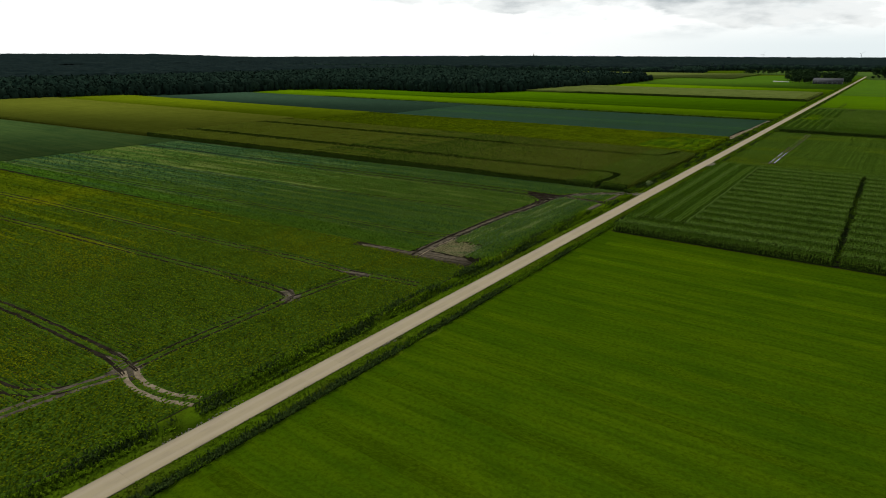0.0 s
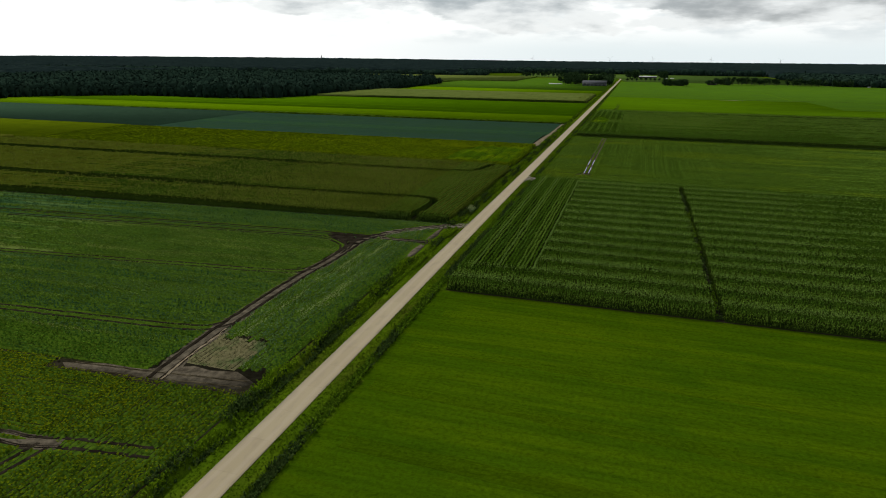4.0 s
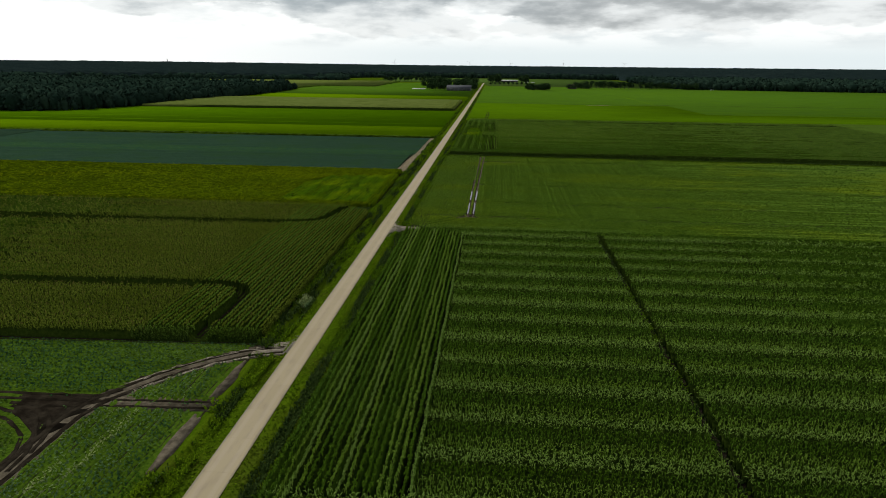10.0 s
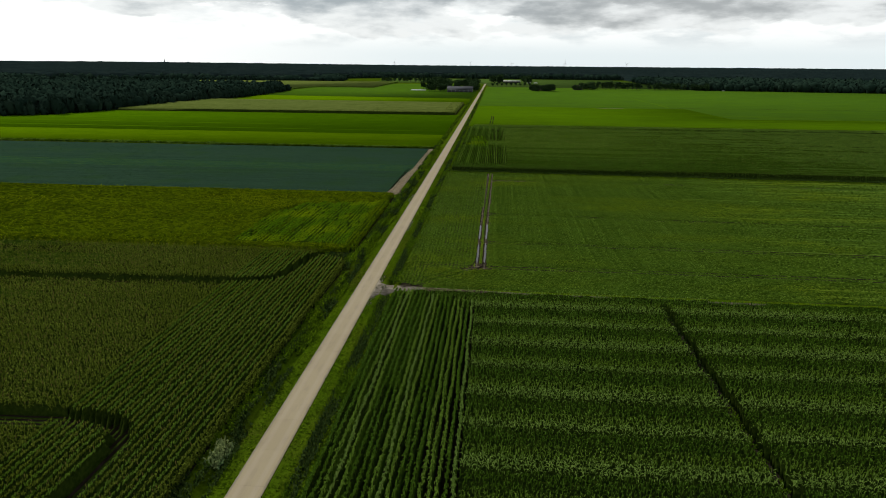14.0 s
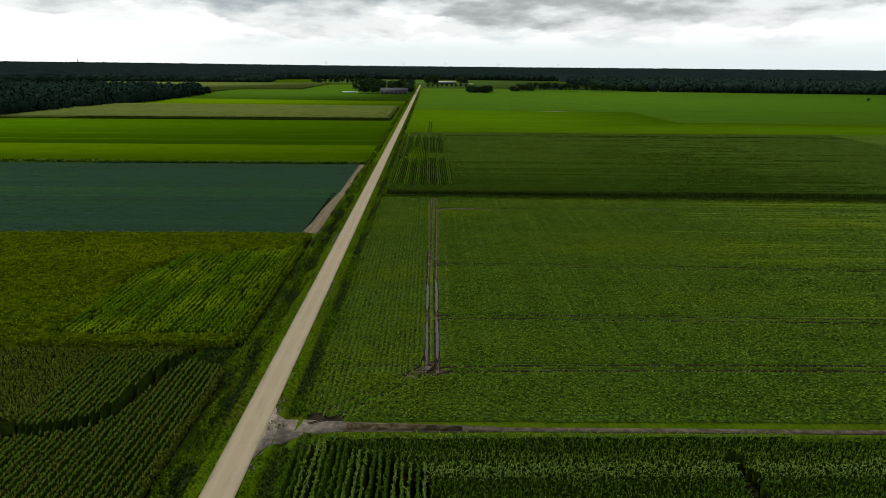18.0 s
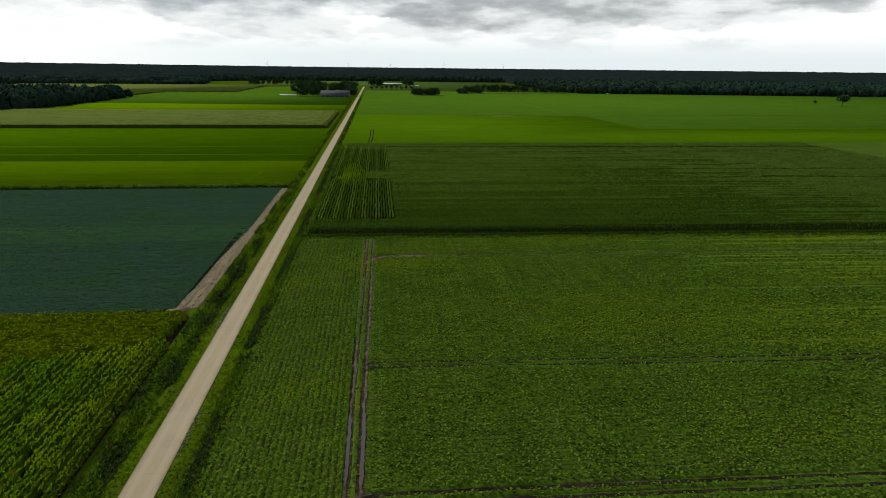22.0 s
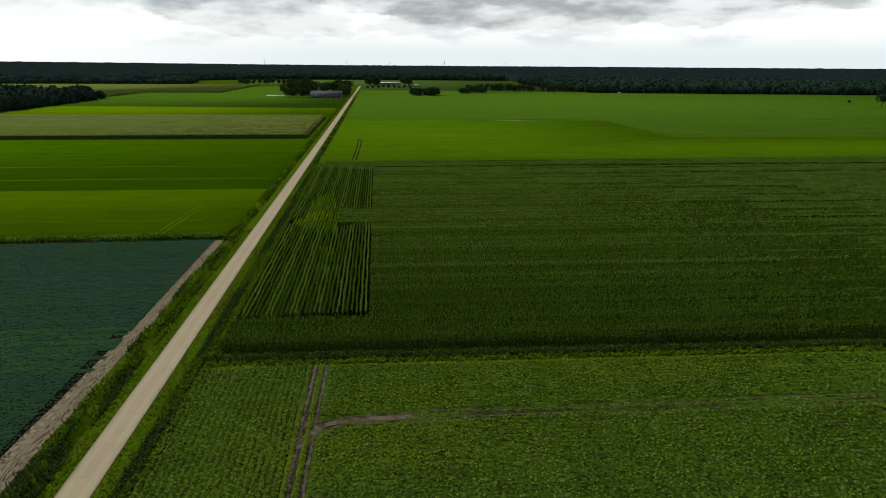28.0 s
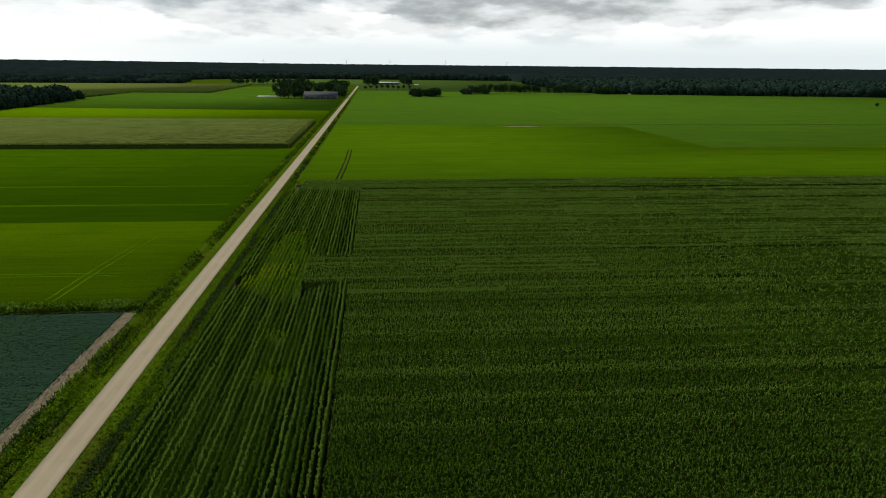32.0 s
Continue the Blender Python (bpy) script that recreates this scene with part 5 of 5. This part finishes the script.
# ---- woods ----
def crowns(px, py, radius, height, leaves, leaf, slot=0):
    """Crowns as shells of leaf clumps round lumpy hearts."""
    n = len(px)
    chunks = []
    k_ = 7 if leaves > 10 else 5
    ring = np.arange(k_) * 2 * np.pi / k_
    spin = rng.uniform(0, 6.28, (n, 1))
    v = []
    for f, w in ((0.05, 0.62), (0.42, 1.0), (0.74, 0.82)):      # lumpy dome
        rr = radius[:, None] * w * 0.9 * rng.uniform(0.7, 1.25, (n, k_))
        v.append(np.stack([px[:, None] + rr * np.cos(ring + spin), py[:, None] + rr * np.sin(ring + spin), (height * f)[:, None] + rng.normal(0, 0.7, (n, k_))], -1))
    top = np.stack([px + rng.normal(0, 0.15, n) * radius, py + rng.normal(0, 0.15, n) * radius, height * 0.98], 1)[:, None]
    v = np.concatenate(v + [top], 1)
    polys = [[a * k_ + k, a * k_ + (k + 1) % k_, (a + 1) * k_ + (k + 1) % k_, (a + 1) * k_ + k] for a in range(2) for k in range(k_)]
    polys += [[2 * k_ + k, 2 * k_ + (k + 1) % k_, 3 * k_] for k in range(k_)]
    chunks.append((v, polys, slot))
    if leaves:
        m = n * leaves
        i = np.repeat(np.arange(n), leaves)
        a, u = rng.uniform(0, 2 * np.pi, m), rng.uniform(0.05, 1.0, m) ** 0.8
        wide = np.clip(1 - np.clip(u - 0.35, 0, 1) ** 2 * 1.9, 0.1, 1) * rng.uniform(0.82, 1.16, m)
        lump = 1 + 0.16 * np.sin(a * 3 + i) * np.cos(u * 9 + i * 1.7)
        at = np.stack([px[i] + radius[i] * wide * lump * np.cos(a), py[i] + radius[i] * wide * lump * np.sin(a), height[i] * (0.06 + 0.95 * u)], 1)
        chunks.append((*flakes(at, leaf * rng.uniform(0.6, 1.5, m), 1.3)[:2], slot))
    return chunks


def inside(px, py, poly):
    ok = np.zeros(len(px), bool)
    x, y = np.array(poly).T
    for i in range(len(x)):
        j = i - 1
        cross = ((y[i] > py) != (y[j] > py)) & (px < (x[j] - x[i]) * (py - y[i]) / (y[j] - y[i] + 1e-12) + x[i])
        ok ^= cross
    return ok


def wood(name, poly, spacing, tall, label, edge=None, edge_depth=30, leaves=45, leaf=1.3):
    """A wood: full leafy crowns near its edge, simpler domes behind."""
    x, y = np.array(poly).T
    gx_, gy_ = np.meshgrid(np.arange(x.min(), x.max(), spacing), np.arange(y.min(), y.max(), spacing))
    px, py = (gx_ + rng.uniform(-0.45, 0.45, gx_.shape) * spacing).ravel(), (gy_ + rng.uniform(-0.45, 0.45, gy_.shape) * spacing).ravel()
    ok = inside(px, py, poly)
    px, py = px[ok], py[ok]
    r = spacing * rng.uniform(0.42, 0.98, len(px))
    patch = np.array([noise.noise((a * 0.012, b * 0.012, 1.0)) for a, b in zip(px, py)])
    h = tall * (1 + 0.14 * patch) * rng.uniform(0.68, 1.15, len(px))
    if edge is not None:
        d = off_line(px, py, edge)
        near = d < edge_depth
        chunks = crowns(px[near], py[near], r[near], h[near], leaves, leaf) + crowns(px[~near], py[~near], r[~near], h[~near], 4, leaf * 1.7)
        rim = curve(edge, 4.5, 1.5)
        ex, ey = rim[:, 0] + rng.normal(0, 2, len(rim)), rim[:, 1] + rng.normal(0, 2, len(rim))
        chunks += crowns(ex, ey, rng.uniform(2.0, 4.2, len(rim)), tall * rng.uniform(0.3, 0.8, len(rim)), 24, leaf)
    else:
        chunks = crowns(px, py, r, h, 0, leaf * 2.5)
    return tagged(part(name, chunks, M_FOREST), label, "wood", "", "stuff")


def canopy(name, poly, step, tall, label, rise=0.0):
    """Woods seen over their tops: one lumpy sheet of closed crowns that falls to the ground round its edge."""
    x, y = np.array(poly).T
    xs, ys = np.arange(x.min() - step, x.max() + 2 * step, step), np.arange(y.min() - step, y.max() + 2 * step, step)
    X, Y = np.meshgrid(xs, ys, indexing="ij")
    lump = np.array([noise.noise((a * 0.09, b * 0.09, 2.0)) + 0.5 * noise.noise((a * 0.012, b * 0.012, 5.0)) for a, b in zip(X.ravel(), Y.ravel())])
    z = tall * (1 + 0.16 * lump) + rng.normal(0, tall * 0.09, lump.shape)
    z = np.where(inside(X.ravel(), Y.ravel(), poly), z, -0.5).reshape(X.shape)
    v, q = sheet(xs, ys, z)
    v[0, :, :2] += rng.uniform(-0.3, 0.3, (v.shape[1], 2)) * step
    low = v[0, q][:, :, 2].max(1) > 0
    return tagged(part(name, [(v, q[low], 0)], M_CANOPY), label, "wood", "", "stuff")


west_edge = [(-640, 120), (-606, 233), (-600, 305), (-565, 375), (-546, 465), (-556, 520), (-470, 592), (-355, 583), (-313, 609), (-298, 680), (-279, 868), (-278, 1000), (-283, 1062)]
wood("west_wood", west_edge + [(-330, 1085), (-520, 1110), (-900, 1180), (-900, 120)], 8.0, 13.5, "dark mixed wood with a ragged leafy edge", west_edge, 20, 42, 1.7)
canopy("west_wood", [(-900, -100), (-640, 120), (-900, 120)], 6.0, 13, "dark mixed wood")
canopy("deep_wood", [(-880, -150), (-890, 1182), (-1500, 1310), (-1900, 1310), (-1900, -150)], 9.0, 13, "dark wood seen over its tops")
back_edge = [(-900, 1400), (-620, 1470), (-325, 1500), (-330, 1640), (-390, 1790), (-255, 1900)]
wood("far_wood", [(-1500, 1300), (-900, 1190)] + back_edge[:] + [(-290, 1925), (-430, 1800), (-400, 1530), (-620, 1500), (-900, 1430), (-1500, 1340)], 13.0, 14, "dark far wood behind pale fields", back_edge, 25, 24, 1.8)
canopy("far_wood", [(-1900, 1290), (-1490, 1310), (-900, 1415), (-610, 1485), (-370, 1515), (-400, 1780), (-280, 1915), (-255, 2280), (-1900, 2280)], 10.0, 14, "dark far wood behind pale fields")
east_edge = [(346, 1690), (346, 1262), (360, 1243), (545, 1216), (760, 1192), (1300, 1140)]
wood("east_wood", east_edge + [(1500, 1500), (360, 1700)], 11.0, 14.5, "dark wood with a straight edge beside a field", east_edge, 20, 36, 1.8)
canopy("deep_wood", [(372, 1690), (1500, 1490), (1300, 1150), (2600, 1000), (2600, 2300), (346, 2300)], 11.0, 14.5, "dark wood seen over its tops")
north_edge = [(-600, 1960), (-255, 1905), (20, 1930), (360, 1890)]
wood("north_wood", north_edge + [(360, 1925), (20, 1965), (-255, 1940), (-600, 1995)], 12.0, 15, "dark far wood along the skyline", north_edge, 20, 22, 2.0)
canopy("north_wood", [(-300, 1930), (20, 1955), (360, 1915), (360, 2290), (-300, 2290)], 10.0, 15, "dark far wood along the skyline")
# the woods go on to the horizon as one uneven canopy
fx, fy = np.linspace(-4700, 4700, 640), np.concatenate([np.linspace(2250, 3200, 30), np.linspace(3250, 4600, 16)])
fz = np.array([[15 + (10 + 6 * max(0, min(1, (-500 - x) / 1500))) * max(0, min(1, (y - 2600) / 1600)) + 3 * noise.noise((x * 0.01, y * 0.01, 0)) + 4 * noise.noise((x * 0.06, y * 0.02, 3)) for y in fy] for x in fx])
fz[:, 0] = 0
fv, fq = sheet(fx, fy, fz)
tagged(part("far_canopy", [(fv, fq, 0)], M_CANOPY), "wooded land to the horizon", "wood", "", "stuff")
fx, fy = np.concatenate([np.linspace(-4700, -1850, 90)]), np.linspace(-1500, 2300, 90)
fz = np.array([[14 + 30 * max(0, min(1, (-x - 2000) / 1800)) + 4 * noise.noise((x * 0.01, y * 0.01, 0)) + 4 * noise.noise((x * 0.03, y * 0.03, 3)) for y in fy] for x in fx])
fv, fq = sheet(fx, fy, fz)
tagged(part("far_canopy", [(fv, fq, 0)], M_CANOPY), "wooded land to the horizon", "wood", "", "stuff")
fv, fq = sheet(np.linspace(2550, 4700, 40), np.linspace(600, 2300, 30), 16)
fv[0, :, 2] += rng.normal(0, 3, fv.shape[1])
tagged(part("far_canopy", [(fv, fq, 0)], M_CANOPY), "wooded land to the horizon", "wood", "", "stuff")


# ---- single trees ----
def tree(at, tall, radius, label, group="", stem=0.28, name="tree"):
    x, y = at
    t = thing(name, (x, y, 0), label, "tree", group)
    ring = np.arange(6) * np.pi / 3
    levels = [(0.0, 0.5), (tall * stem, 0.32), (tall * 0.75, 0.12)]
    v = np.concatenate([np.stack([x + w * np.cos(ring), y + w * np.sin(ring), np.full(6, z)], 1) for z, w in levels])[None]
    polys = [[a * 6 + k, a * 6 + (k + 1) % 6, (a + 1) * 6 + (k + 1) % 6, (a + 1) * 6 + k] for a in range(2) for k in range(6)]
    limbs = [(v, polys, 0)]
    for k in range(4):
        a = k * 1.57 + rng.uniform(0, 1)
        p, q = np.array([x, y, tall * stem]), np.array([x + radius * 0.6 * math.cos(a), y + radius * 0.6 * math.sin(a), tall * 0.62])
        s = np.array([-math.sin(a), math.cos(a), 0]) * 0.14
        u = np.array([0, 0, 0.16])
        limbs.append((np.stack([p - s, p + s, p + u, q])[None], [[0, 1, 3], [1, 2, 3], [2, 0, 3]], 0))
    part("trunk", limbs, M_BARK, t)
    n = 9
    a, u = rng.uniform(0, 2 * np.pi, n), rng.uniform(0, 1, n)
    px, py = x + radius * 0.55 * np.cos(a) * np.sqrt(u), y + radius * 0.55 * np.sin(a) * np.sqrt(u)
    chunks = []
    for k in range(n):
        base = max(0.0, tall * stem + rng.uniform(0.0, 1.0) * (tall * (1 - stem) - radius * 0.95))
        m = 46
        d = rng.normal(0, 1, (m, 3))
        d /= np.linalg.norm(d, axis=1)[:, None]
        c = np.array([px[k], py[k], base + radius * 0.42])
        lump = c + d * np.array([radius * 0.5, radius * 0.5, radius * 0.42]) * rng.uniform(0.6, 1.15, (m, 1))
        chunks.append((*flakes(lump, radius * 0.2 * rng.uniform(0.7, 1.4, m), 1.4)[:2], 0))
    part("crown", chunks, M_TREE, t)
    return t


tree((566, 926), 15, 7.5, "lone round tree standing in the green field")
tree((576, 986), 5, 2.6, "small dark bush in the green field", "", 0.1, "bush")
for k in range(30):
    x = 165 + 7.0 * k + rng.uniform(-2, 2)
    if 30 < (x - 165) % 71 < 36:
        continue
    tree((x, 1236 + rng.uniform(-3, 3)), rng.uniform(11, 15), rng.uniform(5, 7), "roadside tree in a row along the far lane", "trees along the far lane", 0.12)
for k in range(16):
    tree((-225 + 9.0 * k + rng.uniform(-2, 2), 1530 + rng.uniform(-8, 8)), rng.uniform(11, 15), rng.uniform(4.5, 6.5), "tree in a row behind the meadow", "trees behind the meadow", 0.15)
for k in range(34):
    tree((-100 + 92 * rng.random(), 1140 + 170 * rng.random()), rng.uniform(15, 20), rng.uniform(6.5, 9), "dark broadleaf tree round the farmyard", "trees round the farm", 0.12)
for x, y in ((-60, 1092), (-68, 1096), (-76, 1090), (-54, 1100), (-14, 1098), (-9, 1105), (-8, 1118)):
    tree((x, y), rng.uniform(12, 15), rng.uniform(6, 8), "dark broadleaf tree beside the barn", "trees round the farm", 0.08)
for k in range(20):
    tree((72 + 52 * rng.random(), 1142 + 14 * rng.random()), rng.uniform(9, 12), rng.uniform(4.5, 6), "dense tree of the copse beside a house", "copse in the green field", 0.05)
for k in range(10):
    tree((148 + 36 * rng.random(), 1205 + 12 * rng.random()), rng.uniform(7, 10), rng.uniform(3.4, 4.6), "garden tree round the houses", "garden trees", 0.1)
for k in range(9):
    tree((16 + 8.5 * k, 1330 + 20 * rng.random()), rng.uniform(6, 8.5), rng.uniform(2.4, 3.4), "small tree before the white-roofed barn", "small farm trees", 0.3)
for k in range(12):
    tree((rng.choice([12, 24, 84, 94]) + 8 * rng.random(), 1480 + 130 * rng.random()), rng.uniform(16, 21), rng.uniform(8, 10), "tall dark tree round the far farm", "trees at the road's end", 0.08)


# ---- farms ----
M_ROOF = plain("grey_fibre_roof", (0.050, 0.056, 0.064), 0.9)
M_WALL = plain("grey_barn_wall", (0.13, 0.14, 0.145), 0.8)
M_DOOR = plain("dark_door", (0.06, 0.065, 0.07), 0.6)
M_WHITE = plain("white_sheet", (0.55, 0.56, 0.56), 0.7)
M_TILE = plain("red_brown_tile", (0.105, 0.078, 0.062), 0.8)
M_BRICK = plain("brown_brick", (0.13, 0.098, 0.08), 0.85)


def barn(at, length, depth, eaves, top, wall, roof, label, bays=5, name="barn", white_doors=False):
    x, y = at
    b = thing(name, (x, y, 0), label, "farm building")
    t = 0.25
    for x0, x1, y0, y1 in ((x, x + length, y, y + t), (x, x + length, y + depth - t, y + depth), (x, x + t, y + t, y + depth - t), (x + length - t, x + length, y + t, y + depth - t)):
        part("wall", [(*box(x0, x1, y0, y1, 0, eaves), 0)], wall, b)
    mid = y + depth / 2
    for x0 in (x, x + length - t):
        v = np.array([[(x0, y, eaves), (x0, y + depth, eaves), (x0, mid, top - 0.1), (x0 + t, y, eaves), (x0 + t, y + depth, eaves), (x0 + t, mid, top - 0.1)]])
        part("gable", [(v, [[0, 2, 1], [3, 4, 5], [0, 1, 4, 3], [1, 2, 5, 4], [2, 0, 3, 5]], 0)], wall, b)
    for side in (-1, 1):
        ye = y - 0.5 if side < 0 else y + depth + 0.5
        ze = eaves - 0.25
        v = np.array([[(x - 0.4, ye, ze), (x + length + 0.4, ye, ze), (x + length + 0.4, mid, top), (x - 0.4, mid, top), (x - 0.4, ye, ze + 0.2), (x + length + 0.4, ye, ze + 0.2), (x + length + 0.4, mid, top + 0.2), (x - 0.4, mid, top + 0.2)]])
        part("roof", [(v, [[0, 1, 2, 3], [4, 7, 6, 5], [0, 4, 5, 1], [1, 5, 6, 2], [2, 6, 7, 3], [3, 7, 4, 0]], 0)], roof, b)
    for k in range(bays):
        w = length / bays
        part("door", [(*box(x + k * w + 0.12 * w, x + (k + 1) * w - 0.12 * w, y - 0.08, y - 0.01, 0.1, eaves * 0.82), 0)], M_WHITE if white_doors and k % 2 else M_DOOR, b)
    return b


barn((-48.6, 1078), 37, 18, 4.2, 8.0, M_WALL, M_ROOF, "long grey barn with a fibre-cement roof beside the road", 6)
barn((36.4, 1574), 39, 11, 3.4, 4.6, M_BRICK, M_WHITE, "long barn with a white roof at the end of the road", 5)
barn((150, 1212), 14, 9, 2.8, 7.2, M_BRICK, M_TILE, "brick farmhouse with a tiled roof among trees", 4, "house")
barn((92, 1160), 16, 10, 2.8, 7.5, M_BRICK, M_ROOF, "low farmhouse behind a copse", 4, "house")
for x, y, w in ((-108, 1120, 23), (90, 1560, 9), (104, 1560, 9), (395, 1236, 5)):
    s = thing("silage_clamp", (x, y, 0), "long low white-covered heap beside the farm", "silage heap")
    v = np.array([[(x, y, 0), (x + w, y, 0), (x + w, y + 6, 0), (x, y + 6, 0), (x + 0.8, y + 1.6, 1.3), (x + w - 0.8, y + 1.6, 1.3), (x + w - 0.8, y + 4.4, 1.3), (x + 0.8, y + 4.4, 1.3)]])
    part("cover", [(v, [[4, 5, 6, 7], [0, 1, 5, 4], [1, 2, 6, 5], [2, 3, 7, 6], [3, 0, 4, 7], [3, 2, 1, 0]], 0)], M_WHITE, s)


# ---- masts on the horizon ----
def turbine(x, y, tall, turn):
    """A far wind turbine at rest: tapered tower, nacelle and three blades."""
    t = thing("wind_turbine", (x, y, 0), "white wind turbine standing still on the horizon", "wind turbine", "turbines on the horizon")
    ring = np.arange(8) * np.pi / 4
    v = np.concatenate([np.stack([x + r * np.cos(ring), y + r * np.sin(ring), np.full(8, z)], 1) for z, r in ((0, 1.1), (tall, 0.6))])[None]
    part("tower", [(v, [[k, (k + 1) % 8, 8 + (k + 1) % 8, 8 + k] for k in range(8)], 0)], M_WHITE, t)
    part("nacelle", [(*box(x - 0.9, x + 0.9, y - 4, y + 4, tall - 0.9, tall + 0.9), 0)], M_WHITE, t)
    for k in range(3):
        a = turn + k * 2.094
        d, s = np.array([math.sin(a), 0, math.cos(a)]), np.array([math.cos(a), 0, -math.sin(a)])
        c = np.array([x, y - 4.6, tall])
        root, tip = c + d * 1.0, c + d * tall * 0.45
        q = np.array([root - s * 0.5, root + s * 0.5, tip + s * 0.15, tip - s * 0.15])
        v = np.concatenate([q, q + np.array([0, 0.4, 0])])[None]
        part("blade", [(v, [[0, 1, 2, 3], [7, 6, 5, 4], [0, 4, 5, 1], [1, 5, 6, 2], [2, 6, 7, 3], [3, 7, 4, 0]], 0)], M_WHITE, t)


for az, tall, turn in ((-8.5, 44, 0.3), (-2.0, 46, 0.9), (1.5, 43, 1.6), (6.0, 47, 0.1), (11.0, 44, 1.2)):
    turbine(4300 * math.sin(radians(az)), 4300 * math.cos(radians(az)), tall, turn)
mast = thing("radio_mast", (-2042, 4008, 0), "slender grey radio mast above the far woods", "mast")
part("shaft", [(*box(-2044, -2040, 4006, 4010, 0, 46), 0)], M_ROOF, mast)
part("antenna", [(*box(-2042.6, -2041.4, 4007.4, 4008.6, 46, 54), 0)], M_ROOF, mast)
